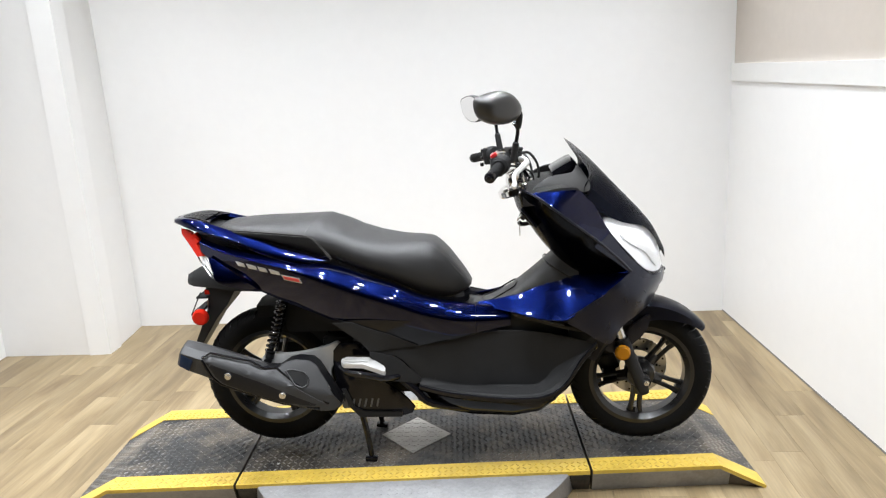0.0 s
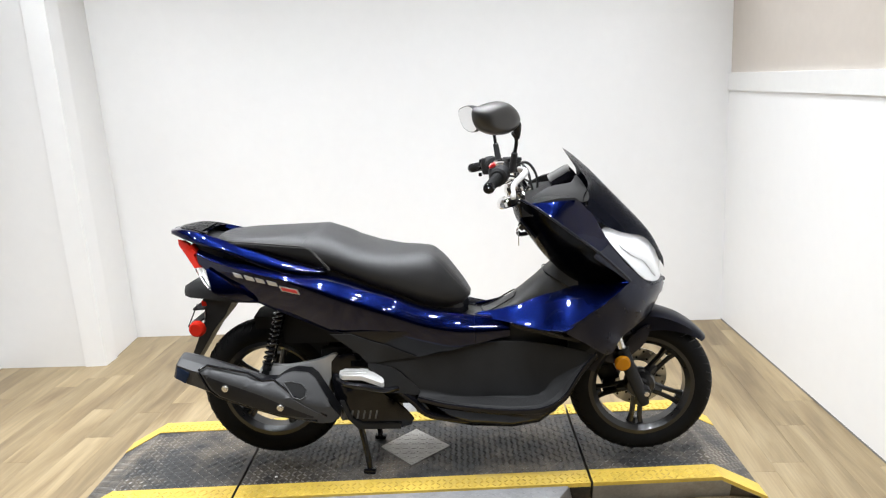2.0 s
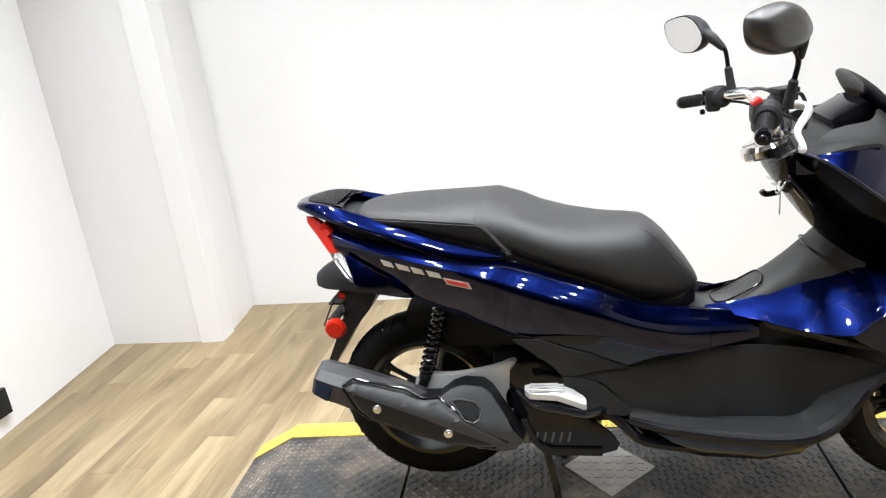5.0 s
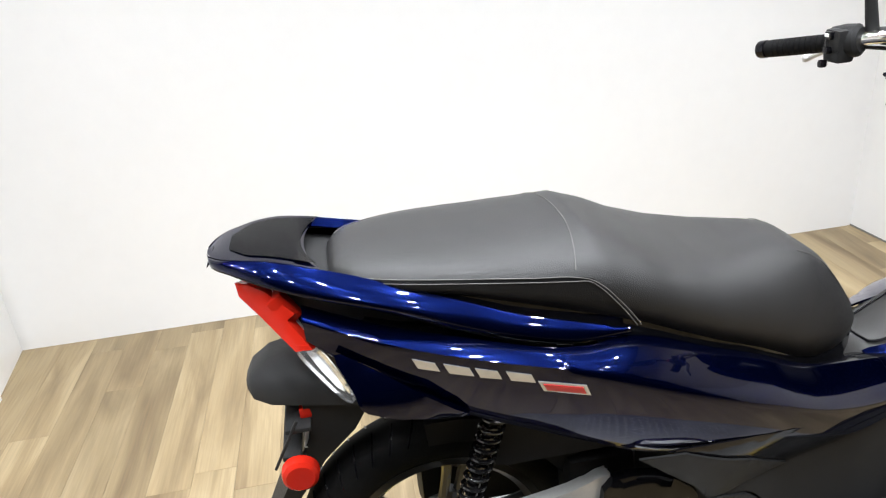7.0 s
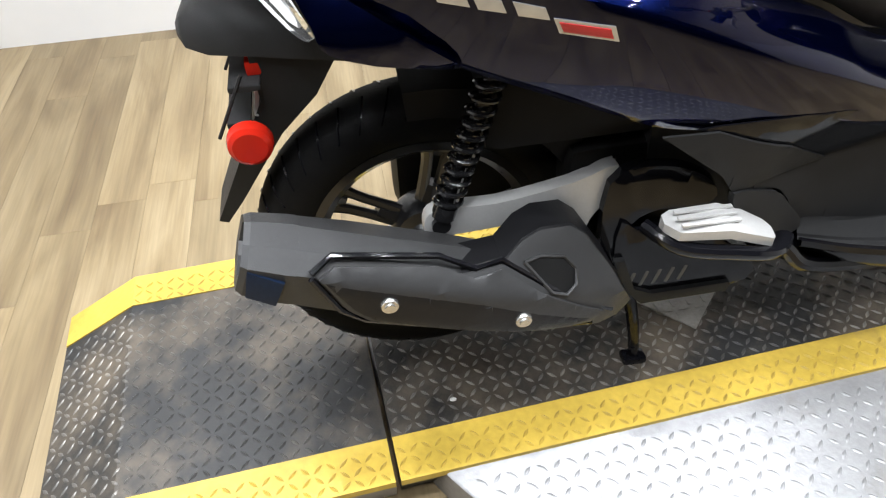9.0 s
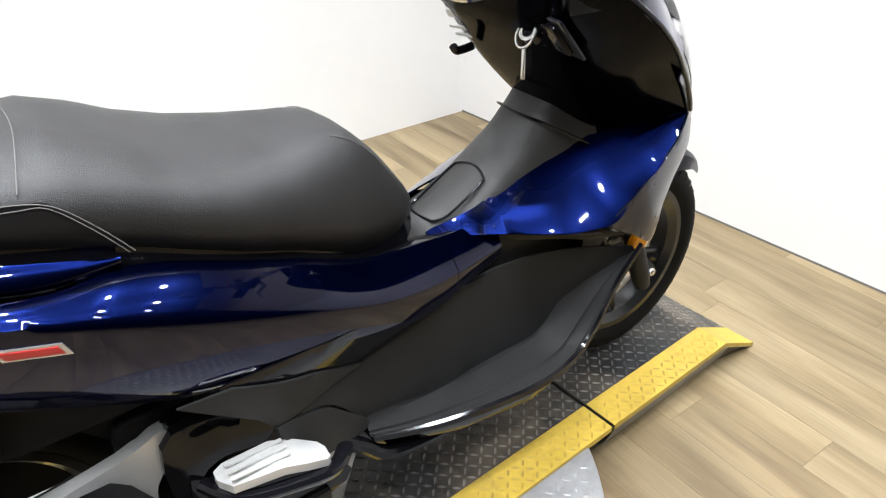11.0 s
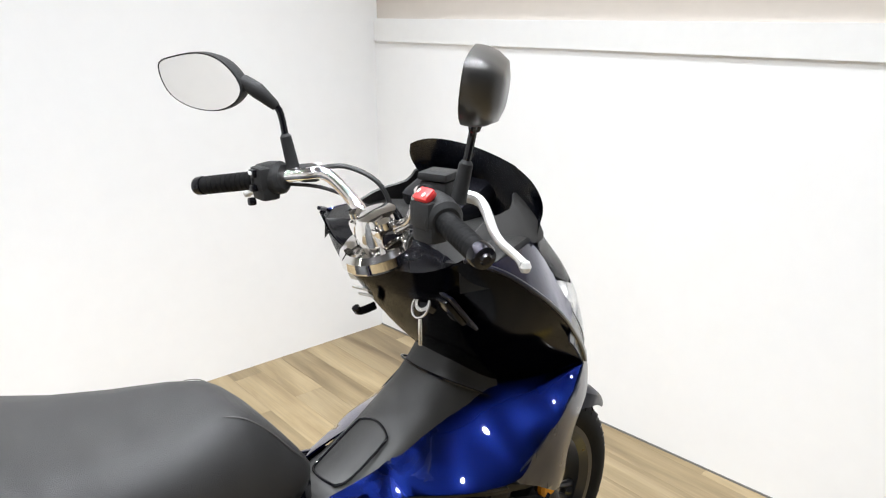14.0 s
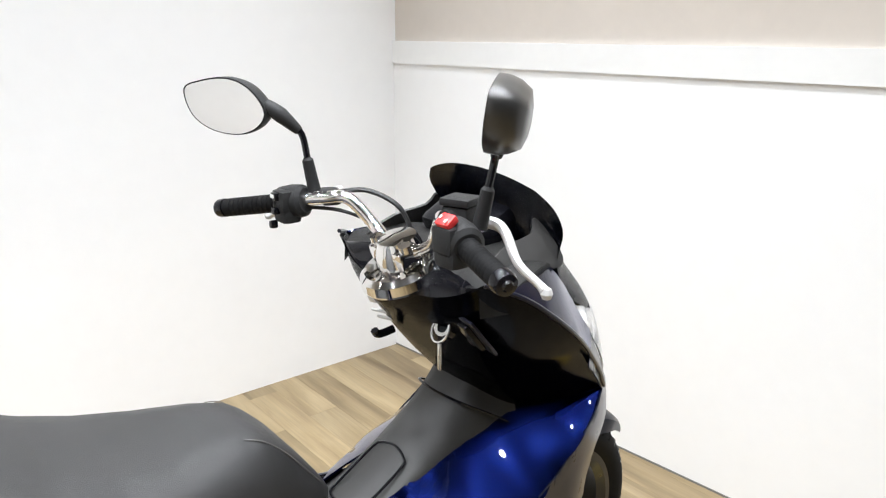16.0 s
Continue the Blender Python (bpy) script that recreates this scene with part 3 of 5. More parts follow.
def wheel(name, c, r, width, rim_r, phase):
    """Cast wheel with five split spokes; the tyre is its part."""
    prof = []
    hw = width / 2
    for k in range(25):
        a = math.pi * (k / 24.0) - math.pi / 2
        prof.append((r - hw * 1.0 + hw * 1.0 * math.cos(a) ** 0.8 if abs(math.cos(a)) > 1e-6 else r - hw, hw * math.sin(a)))
    side = [(rim_r + 0.004, hw * 0.72), (rim_r + 0.02, hw * 0.93)]
    ring = [(p, -h) for p, h in side] + prof + [(p, h) for p, h in side[::-1]]
    bars = []
    bars.append(lathe([(rim_r + 0.006, -hw * 0.72), (rim_r + 0.008, -hw * 0.80), (rim_r - 0.006, -hw * 0.80), (rim_r - 0.022, -hw * 0.45), (rim_r - 0.022, hw * 0.45), (rim_r - 0.006, hw * 0.80), (rim_r + 0.008, hw * 0.80), (rim_r + 0.006, hw * 0.72)], c, (0, 1, 0), 64, True))
    bars.append(lathe([(0, -0.045), (0.022, -0.045), (0.030, -0.035), (0.048, -0.03), (0.055, -0.015), (0.055, 0.015), (0.048, 0.03), (0.03, 0.045), (0, 0.045)], c, (0, 1, 0), 32))
    for k in range(5):
        a = phase + 2 * math.pi * k / 5
        d = Vector((math.cos(a), 0, math.sin(a)))
        s = Vector((-math.sin(a), 0, math.cos(a)))
        for q in (-1, 1):
            bars.append(tube([c + d * 0.04 + s * 0.010 * q, c + d * 0.09 + s * 0.013 * q, c + d * (rim_r - 0.05) + s * 0.015 * q, c + d * (rim_r - 0.012) + s * 0.021 * q], [0.012, 0.0085, 0.0085, 0.012], 8, 3, flat=1.2))
        bars.append(tube([c + d * 0.04, c + d * 0.085], [0.022, 0.012], 8, 2))
        bars.append(tube([c + d * (rim_r - 0.04), c + d * (rim_r - 0.012)], [0.008, 0.022], 8, 2))
    w = part(name, join(*bars), RIM, bike, "black cast wheel with five split spokes")
    ty = part("tyre", lathe(ring, c, (0, 1, 0), 96, True), RUBBER, w, "black road tyre", sharp=50)
    grooves = []
    for k in range(44):
        for q in (-1, 1):
            a = 2 * math.pi * (k + (0.25 if q > 0 else 0)) / 44
            pts = []
            for t, da in ((0.12, 0.0), (0.45, 0.03), (0.8, 0.09)):
                ang = t * math.pi / 2
                rr = r - hw + hw * math.cos(ang) ** 0.8 + 0.0006
                pts.append(c + Vector((rr * math.cos(a + da), q * hw * math.sin(ang), rr * math.sin(a + da))))
            grooves.append(tube(pts, [0.0014, 0.0024, 0.0012], 4, 2))
    part("tread_pattern", join(*grooves), GLOSS, w, "tread pattern")["kind"] = "stuff"
    part("valve", tube([c + Vector((math.cos(phase + 0.75), 0, math.sin(phase + 0.75))) * (rim_r - 0.022), c + Vector((math.cos(phase + 0.75), -0.15, math.sin(phase + 0.75))) * (rim_r - 0.05)], 0.0035, 8, 2), CABLE, w)
    return w


rw = wheel("rear_wheel", RC, 0.268, 0.104, 0.180, radians(150))
fw = wheel("front_wheel", FC, 0.256, 0.092, 0.180, radians(48))
# front disc brake on the far side
bd = part("brake_disc", lathe([(0.062, 0.0), (0.110, 0.0), (0.110, 0.004), (0.062, 0.004)], FC + Vector((0, 0.055, 0)), (0, 1, 0), 48, True), DISC, fw, "drilled steel brake disc")
part("disc_holes", join(*[lathe([(0, -0.0008), (0.0045, -0.0008), (0.0045, 0.0055), (0, 0.0055)], FC + Vector((r * math.cos(a), 0.055, r * math.sin(a))), (0, 1, 0), 8) for i in range(24) for r, a in ((0.074 + 0.024 * (i % 2), 2 * math.pi * i / 24),)]), GLOSS, bd)["kind"] = "stuff"
part("brake_caliper", join(box(FC + Vector((-0.115, 0.060, 0.035)), (0.07, 0.06, 0.10), 0.012, (0, -25, 0)), box(FC + Vector((-0.105, 0.03, -0.02)), (0.05, 0.04, 0.05), 0.01), lathe([(0, 0), (0.016, 0), (0.018, -0.01), (0, -0.012)], FC + Vector((-0.12, 0.028, 0.04)))), ENGINE, bike, "black brake caliper")

# fork legs
for q in (-1, 1):
    lo_f = part("fork_slider", join(
        tube([FC + Vector((0.002, q * 0.085, -0.045)), FC + Vector((-0.012, q * 0.085, -0.005)), FC + Vector((-0.05, q * 0.085, 0.09)), FC + Vector((-0.078, q * 0.085, 0.165))], [0.018, 0.023, 0.023, 0.024], 14, 4),
        lathe([(0, -0.02), (0.018, -0.02), (0.02, 0), (0.018, 0.02), (0, 0.02)], FC + Vector((0.004, q * 0.08, 0)), (0, 1, 0), 16)), MATTE, bike, "black fork slider")
    part("fork_tube", tube([FC + Vector((-0.076, q * 0.085, 0.16)), FC + Vector((-0.14, q * 0.085, 0.36))], 0.0155, 14, 2), STEEL, bike)
    if q < 0:
        part("axle_bolt", bolt(FC + Vector((0.006, -0.104, 0.0)), 0.010), STEEL, lo_f, "steel axle bolt")
    ref = part("reflector_bracket", box(FC + Vector((-0.079, q * 0.104, 0.125)), (0.05, 0.012, 0.03), 0.004), MATTE, bike)
    part("side_reflector", lathe([(0, 0.013), (0.020, 0.013), (0.026, 0.008), (0.028, 0.0), (0, 0.0)], FC + Vector((-0.079, q * 0.112, 0.121)), (0, q, 0), 28), AMBER, ref, "round amber side reflector")

# front mudguard: an arched shell
secs = []
for k in range(23):
    a = radians(37 + (158 - 37) * k / 22)
    d = Vector((math.cos(a), 0, math.sin(a)))
    tip = min(k / 4.0, (22 - k) / 5.0, 1.0)
    hw = 0.070 * (0.55 + 0.45 * tip) if k < 12 else 0.078
    drop = 0.012 + 0.05 * min(1.0, k / 9.0) + (0.03 * max(0, (k - 12) / 10.0))
    o = FC + Vector((0.0, 0, 0.008)) + d * 0.272
    row = []
    for t in (-1, -0.98, -0.8, -0.45, 0, 0.45, 0.8, 0.98, 1):
        row.append(o + Vector((0, hw * t, 0)) + d * (0.012 * (1 - t * t)) - d * (drop if abs(t) == 1 else 0.006 * (abs(t) > 0.9)))
    secs.append(row)
fend = loft(secs, closed=False)
bmesh.ops.solidify(fend, geom=fend.faces[:], thickness=0.004)
part("front_mudguard", fend, PAINT_DK, bike, "graphite blue front mudguard", sharp=40)
for q in (-1, 1):
    part("mudguard_stay", shell([(1.19, 0.40), (1.25, 0.45), (1.30, 0.50), (1.345, 0.52), (1.33, 0.46), (1.285, 0.415), (1.24, 0.385)], lambda x, z: 0.084 + 0.02 * (1.30 - x), 0.006, 0.03, q), PAINT_DK, bike)

# ---- tail and side cowls ----
tw = smooth([-0.335, -0.325, -0.30, -0.25, -0.18, -0.08, 0.05, 0.15, 0.25], [0.006, 0.045, 0.075, 0.105, 0.130, 0.152, 0.172, 0.182, 0.180])
RIDGE = smooth([-0.335, -0.30, -0.25, -0.19, -0.105, -0.05, 0.02, 0.094, 0.175, 0.25], [0.911, 0.911, 0.898, 0.882, 0.861, 0.844, 0.817, 0.795, 0.777, 0.777])
UP_LOW = smooth([-0.335, -0.29, -0.191, -0.105, -0.005, 0.094, 0.173, 0.213, 0.25], [0.906, 0.901, 0.873, 0.842, 0.803, 0.770, 0.757, 0.760, 0.774])
UP_TOP = smooth([-0.335, -0.30, -0.243, -0.19, -0.127, -0.05, 0.03, 0.092, 0.192, 0.25], [0.914, 0.921, 0.922, 0.911, 0.893, 0.869, 0.842, 0.820, 0.794, 0.780])
UP_IN = smooth([-0.335, -0.325, -0.30, -0.25, -0.19, -0.127, -0.009, 0.092, 0.192, 0.25], [0.003, 0.030, 0.058, 0.083, 0.098, 0.108, 0.138, 0.157, 0.169, 0.174])
for q in (-1, 1):
    rows = []
    for x in (-0.333 + 0.583 * (k / 69.0) ** 1.6 for k in range(70)):
        a, b, r, o, i_ = UP_TOP(x), UP_LOW(x), RIDGE(x), tw(x), UP_IN(x)
        rows.append([(x, q * y, z) for y, z in ((i_ * 0.9, a - 0.012), (i_, a), (i_ * 0.5 + o * 0.5, a * 0.5 + r * 0.5 + 0.004), (o * 0.93 + i_ * 0.07, r + 0.0045), (o, r), (o - 0.0015, r - 0.005), (o - 0.012, (r + b) / 2 - 0.004), (o - 0.026, b), (o - 0.05, b - 0.002))])
    part("tail_panel", loft(rows, closed=False), PAINT, bike, "dark blue upper tail panel", sharp=50)
zt = lambda x: UP_TOP(x) + 0.001
plate = [[(x - 0.022 * (1 - (k / 6.0) ** 2) * (x > -0.20), UP_IN(x) * k / 6.0, zt(x) + 0.001 * (1 - (k / 6.0) ** 2)) for k in range(-6, 7)] for x in np.linspace(-0.333, -0.172, 20)]
part("grab_rail", loft(plate, closed=False), PAINT, bike, "dark blue rear grab rail", sharp=45)
plate = [[(x - 0.022 * (1 - (k / 6.0) ** 2) * (x > -0.20), (UP_IN(x) - 0.014 - 0.02 * max(0.0, -0.27 - x) / 0.03) * k / 6.0, zt(x) + 0.0035 * (1 - 0.4 * (k / 6.0) ** 2)) for k in range(-6, 7)] for x in np.linspace(-0.298, -0.176, 16)]
bm = loft(plate, closed=False)
bmesh.ops.solidify(bm, geom=bm.faces[:], thickness=0.004)
part("rail_plate", bm, GLOSS, bike, "black inset plate of the grab rail", sharp=45)
part("tail_well", loft([[(x, y * tw(x), UP_LOW(x) + dz) for y, dz in ((-0.86, 0.004), (-0.5, 0.012), (0.0, 0.014), (0.5, 0.012), (0.86, 0.004))] for x in np.linspace(-0.325, 0.10, 16)], closed=False), MATTE, bike, "black inner tail well", sharp=50)

# side cowl: one skin rolled over a crease
crease = smooth([-0.215, -0.096, 0.007, 0.108, 0.186, 0.297, 0.389, 0.48, 0.588, 0.70, 0.86], [0.850, 0.813, 0.792, 0.771, 0.746, 0.700, 0.662, 0.624, 0.577, 0.545, 0.532])
CW = smooth([-0.215, -0.096, 0.007, 0.108, 0.186, 0.297, 0.389, 0.48, 0.588, 0.70, 0.86], [0.128, 0.172, 0.203, 0.222, 0.234, 0.238, 0.233, 0.220, 0.195, 0.163, 0.120])
COWL_TOP = smooth([-0.215, -0.096, 0.007, 0.108, 0.18, 0.24, 0.30, 0.382, 0.475, 0.53, 0.586, 0.662, 0.72, 0.80, 0.86], [0.860, 0.823, 0.803, 0.784, 0.772, 0.768, 0.752, 0.719, 0.680, 0.650, 0.624, 0.602, 0.589, 0.575, 0.570])
COWL_LOW = smooth([-0.205, -0.11, -0.011, 0.085, 0.183, 0.261, 0.36, 0.473, 0.584, 0.669, 0.756, 0.86], [0.812, 0.738, 0.688, 0.645, 0.606, 0.574, 0.566, 0.558, 0.520, 0.492, 0.498, 0.510])
TOP_IN = smooth([-0.215, 0.10, 0.18, 0.25, 0.382, 0.475, 0.53, 0.586, 0.662, 0.72, 0.80, 0.86], [0.105, 0.195, 0.196, 0.178, 0.172, 0.162, 0.150, 0.136, 0.116, 0.103, 0.090, 0.080])


def w_cowl(x, z):
    """Half width of the side cowl: rolled inwards above its crease, drawn in gently below."""
    d = z - crease(x)
    if d > 0:
        return CW(x) - (CW(x) - TOP_IN(x)) * min(1.3, d / max(0.008, COWL_TOP(x) - crease(x))) ** 1.7
    return CW(x) + 0.08 * d - 1.3 * d * d


def swept(x0, x1, z_a, z_b, w, side, inward=0.0, n=64, m=12):
    """A panel swept along the machine between two height curves, with a turned-in edge."""
    rows = []
    for x in np.linspace(x0, x1, n):
        a, b = z_a(x), z_b(x)
        row = [(x, side * (w(x, a) - 0.006), a)]
        for k in range(m + 1):
            z = a + (b - a) * k / m
            row.append((x, side * (w(x, z) - inward - (0.0012 if k in (0, m) else 0.0)), z))
        row.append((x, side * (w(x, b) - 0.006 - inward), b))
        rows.append(row)
    return loft(rows, closed=False)


for q in (-1, 1):
    part("side_cowl", swept(-0.205, 0.742, COWL_TOP, lambda x: min(COWL_LOW(x), crease(x) - 0.006), w_cowl, q, 0.0, 90, 22), PAINT, bike, "glossy dark blue side cowl", sharp=50)
    part("side_cowl_nose", swept(0.7435, 0.862, COWL_TOP, lambda x: min(COWL_LOW(x), crease(x) - 0.006), w_cowl, q, 0.0, 16, 14), PAINT, bike, "dark blue cowl nose", sharp=50)
part("tail_filler", loft([[(x, y * (min(tw(x), CW(x)) - 0.034), z) for y, z in ((-1, crease(x) - 0.07), (-1, UP_LOW(x) + 0.006), (1, UP_LOW(x) + 0.006), (1, crease(x) - 0.07))] for x in np.linspace(-0.225, 0.15, 12)]), MATTE, bike, "", sharp=40)
w_fin = lambda x, z: 0.190 + 0.03 * (x + 0.14) - 0.55 * max(0.0, z - 0.735) - 0.5 * max(0.0, 0.700 - z)
both("tail_fin", [(-0.170, 0.800), (-0.149, 0.748), (-0.134, 0.718), (-0.060, 0.693), (0.008, 0.682), (-0.03, 0.716), (-0.07, 0.745), (-0.125, 0.779)], w_fin, PAINT, bike, "dark blue tail fin below the light", 0.012, 0.02, 3)
part("tail_core", loft([[(x, y * f, z) for y, z in ((-0.13, 0.70), (-0.15, 0.80), (-0.12, 0.87), (0.12, 0.87), (0.15, 0.80), (0.13, 0.70))] for x, f in ((-0.20, 0.45), (-0.12, 0.8), (0.1, 1.0), (0.18, 1.0))]), GLOSS, bike)

# tail light
w_tl = lambda x, z: 0.132 + 0.40 * (x + 0.20) + 0.30 * (0.80 - z)
both("tail_light", [(-0.294, 0.889), (-0.279, 0.888), (-0.254, 0.878), (-0.216, 0.849), (-0.228, 0.839), (-0.199, 0.800), (-0.223, 0.796), (-0.262, 0.840), (-0.291, 0.870)], w_tl, RED, bike, "bright red tail light lens", 0.02, 0.02, 1, False)
for pane in both("rear_indicator_lens", [(-0.222, 0.794), (-0.200, 0.798), (-0.184, 0.786), (-0.166, 0.755), (-0.153, 0.730), (-0.168, 0.733), (-0.197, 0.763)], w_tl, CLEAR, bike, "clear rear indicator lens", 0.015, 0.02, 3):
    pane.visible_shadow = False
both("tail_light_back", [(-0.262, 0.872), (-0.225, 0.845), (-0.205, 0.80), (-0.165, 0.742), (-0.172, 0.738), (-0.215, 0.795)], lambda x, z: w_tl(x, z) - 0.022, LAMP_IN, bike, "", 0.01, 0.03, 2)
part("tail_light_centre", box((-0.23, 0, 0.85), (0.03, 0.20, 0.05), 0.01, (0, -35, 0)), RED, bike)

# rear mudguard, plate holder and reflectors
secs = []
for x, zt_, zb_, hw in ((-0.318, 0.694, 0.680, 0.02), (-0.308, 0.708, 0.674, 0.042), (-0.28, 0.722, 0.670, 0.060), (-0.22, 0.728, 0.668, 0.075), (-0.12, 0.712, 0.655, 0.085), (0.0, 0.69, 0.65, 0.09)):
    secs.append([(x, -hw, zb_), (x, -hw, (zb_ + zt_) / 2), (x, -hw * 0.7, zt_), (x, hw * 0.7, zt_), (x, hw, (zb_ + zt_) / 2), (x, hw, zb_)])
part("rear_mudguard", loft(secs), MATTE, bike, "matte black rear mudguard", sharp=60)
part("plate_arm", loft([[(x0, -w, z0), (x0, w, z0), (x1, w, z1), (x1, -w, z1)] for x0, z0, x1, z1, w in ((-0.235, 0.665, -0.12, 0.665, 0.065), (-0.232, 0.60, -0.16, 0.60, 0.062), (-0.262, 0.54, -0.215, 0.54, 0.05), (-0.315, 0.435, -0.292, 0.43, 0.045), (-0.335, 0.395, -0.322, 0.39, 0.04))]), MATTE, bike, "black number plate arm and mud flap", sharp=30)
part("plate_frame", join(tube([(-0.245, -0.09, 0.655), (-0.29, -0.09, 0.57)], 0.0025, 6, 1), tube([(-0.245, 0.09, 0.655), (-0.29, 0.09, 0.57)], 0.0025, 6, 1), box((-0.245, 0, 0.635), (0.04, 0.18, 0.008), 0.002), box((-0.262, 0, 0.585), (0.03, 0.18, 0.008), 0.002)), MATTE, bike)
part("plate_lamp", box((-0.232, -0.04, 0.648), (0.02, 0.05, 0.02), 0.004), RED, bike)
part("plate_strip", box((-0.236, -0.052, 0.605), (0.006, 0.012, 0.06), 0.002, (0, 12, 0)), ALU, bike)
for q in (-1, 1):
    st = part("reflector_stalk", box((-0.25, q * 0.085, 0.567), (0.014, 0.05, 0.014), 0.004), MATTE, bike)
    part("rear_reflector", lathe([(0, 0.012), (0.022, 0.012), (0.028, 0.007), (0.030, 0.0), (0.030, -0.008), (0, -0.008)], (-0.252, q * 0.105, 0.566), (0, q, 0), 28), RED, st, "round red side reflector")

# ---- seat ----
SX = [-0.162, -0.155, -0.13, -0.085, -0.05, 0.02, 0.12, 0.22, 0.28, 0.33, 0.40, 0.48, 0.56, 0.60, 0.625, 0.65, 0.67, 0.69, 0.705, 0.722, 0.728]
ST = [0.884, 0.892, 0.899, 0.901, 0.902, 0.902, 0.903, 0.904, 0.878, 0.851, 0.828, 0.814, 0.810, 0.803, 0.786, 0.760, 0.734, 0.706, 0.684, 0.656, 0.645]
SB = [0.878, 0.874, 0.870, 0.866, 0.862, 0.853, 0.827, 0.797, 0.777, 0.755, 0.723, 0.687, 0.640, 0.624, 0.617, 0.615, 0.616, 0.620, 0.625, 0.634, 0.639]
SWD = [0.050, 0.070, 0.098, 0.120, 0.132, 0.147, 0.160, 0.168, 0.172, 0.174, 0.170, 0.156, 0.132, 0.118, 0.107, 0.096, 0.087, 0.076, 0.066, 0.048, 0.034]
secs = []
xx = list(np.linspace(-0.162, 0.728, 80))
for x in xx:
    t, b, w = (float(np.interp(x, SX, q)) for q in (ST, SB, SWD))
    flat = float(np.interp(x, [-0.1, 0.2, 0.35, 0.728], [0.80, 0.80, 0.62, 0.5]))
    edge = b + (t - b) * float(np.interp(x, [-0.1, 0.2, 0.3, 0.5, 0.728], [0.55, 0.62, 0.72, 0.72, 0.6]))
    pts = [(-w * 0.95, b), (-w, b + (edge - b) * 0.4), (-w * 0.985, edge)]
    for k in range(1, 9):
        u = -0.96 + 1.92 * k / 9
        pts.append((w * u, edge + (t - edge) * (1 - abs(u) ** (2.6 / flat))))
    pts += [(w * 0.985, edge), (w, b + (edge - b) * 0.4), (w * 0.95, b)]
    secs.append([(x, y, z) for y, z in pts])
seat = part("seat", loft(secs), VINYL, bike, "charcoal grained vinyl two-level seat", sharp=100)
for q in (-1, 1):
    def seam_at(x, up=0.0):
        t, b, w = (float(np.interp(x, SX, s)) for s in (ST, SB, SWD))
        e = b + (t - b) * float(np.interp(x, [-0.1, 0.2, 0.3, 0.5, 0.728], [0.55, 0.62, 0.72, 0.72, 0.6]))
        return (x, q * (w * 0.985 + 0.001 + (0.0018 if up else 0.0)), e + up)
    for off in (0.0, -0.006):
        part("side_stitching", tube([seam_at(x, off) for x in (-0.150, -0.13, -0.085, -0.03, 0.05, 0.12, 0.17)] + [(0.205 + off, q * 0.1665, 0.856), (0.24 + off, q * 0.172, 0.820), (0.268 + off, q * 0.1735, 0.782)], 0.0008, 6, 4), THREAD, seat, "pale seat stitching")


def seat_face(x, z):
    """Half width of the seat's side wall."""
    t, b, w = (float(np.interp(x, SX, s)) for s in (ST, SB, SWD))
    e = b + (t - b) * float(np.interp(x, [-0.1, 0.2, 0.3, 0.5, 0.728], [0.55, 0.62, 0.72, 0.72, 0.6]))
    return float(np.interp(z, [b, b + (e - b) * 0.4, e], [w * 0.95, w, w * 0.985])) + 0.0012


for q in (-1, 1):
    part("seat_side_panel", swept(-0.15, 0.262, lambda x: min(seam_at(x)[2] - 0.001, float(np.interp(x, [0.17, 0.205, 0.24, 0.27], [0.9, 0.854, 0.818, 0.780]))), lambda x: float(np.interp(x, SX, SB)) + 0.001, seat_face, q, 0.0, 40, 6), SEAT_SIDE, seat, "black vinyl seat side panel", sharp=50)


def seat_top(x, y):
    """Height of the seat's upper skin."""
    t, b, w = (float(np.interp(x, SX, s)) for s in (ST, SB, SWD))
    flat = float(np.interp(x, [-0.1, 0.2, 0.35, 0.728], [0.80, 0.80, 0.62, 0.5]))
    e = b + (t - b) * float(np.interp(x, [-0.1, 0.2, 0.3, 0.5, 0.728], [0.55, 0.62, 0.72, 0.72, 0.6]))
    return e + (t - e) * (1 - min(1.0, abs(y) / w) ** (2.6 / flat)) + 0.0006


part("cross_stitching", tube([(0.175 + 0.025 * (1 - (u / 0.16) ** 2), u, seat_top(0.175 + 0.025 * (1 - (u / 0.16) ** 2), u)) for u in np.linspace(-0.155, 0.155, 23)], 0.0008, 6, 1), THREAD, seat)
for q in (-1, 1):
    part("nose_stitching", tube([(x, q * (float(np.interp(x, SX, SWD)) * u), seat_top(x, float(np.interp(x, SX, SWD)) * u) + 0.0004) for x, u in ((0.575, 0.55), (0.605, 0.66), (0.64, 0.76), (0.675, 0.84), (0.70, 0.88))], 0.0008, 6, 4), THREAD, seat, "pale seat stitching")
# ledge between the seat base and the side cowls
for q in (-1, 1):
    ledge = []
    for x in np.linspace(0.20, 0.86, 30):
        o = w_cowl(x, COWL_TOP(x)) - 0.004
        i_ = min(o - 0.01, max(0.055, 0.90 * float(np.interp(x, SX + [0.9], SWD + [0.06]))))
        z = COWL_TOP(x) - 0.002
        ledge.append([(x, q * o, z), (x, q * (o * 0.6 + i_ * 0.4), z - 0.002), (x, q * i_, z - 0.012)])
    part("seat_ledge", loft(ledge, closed=False), GLOSS, bike, "gloss black ledge below the seat", sharp=50)
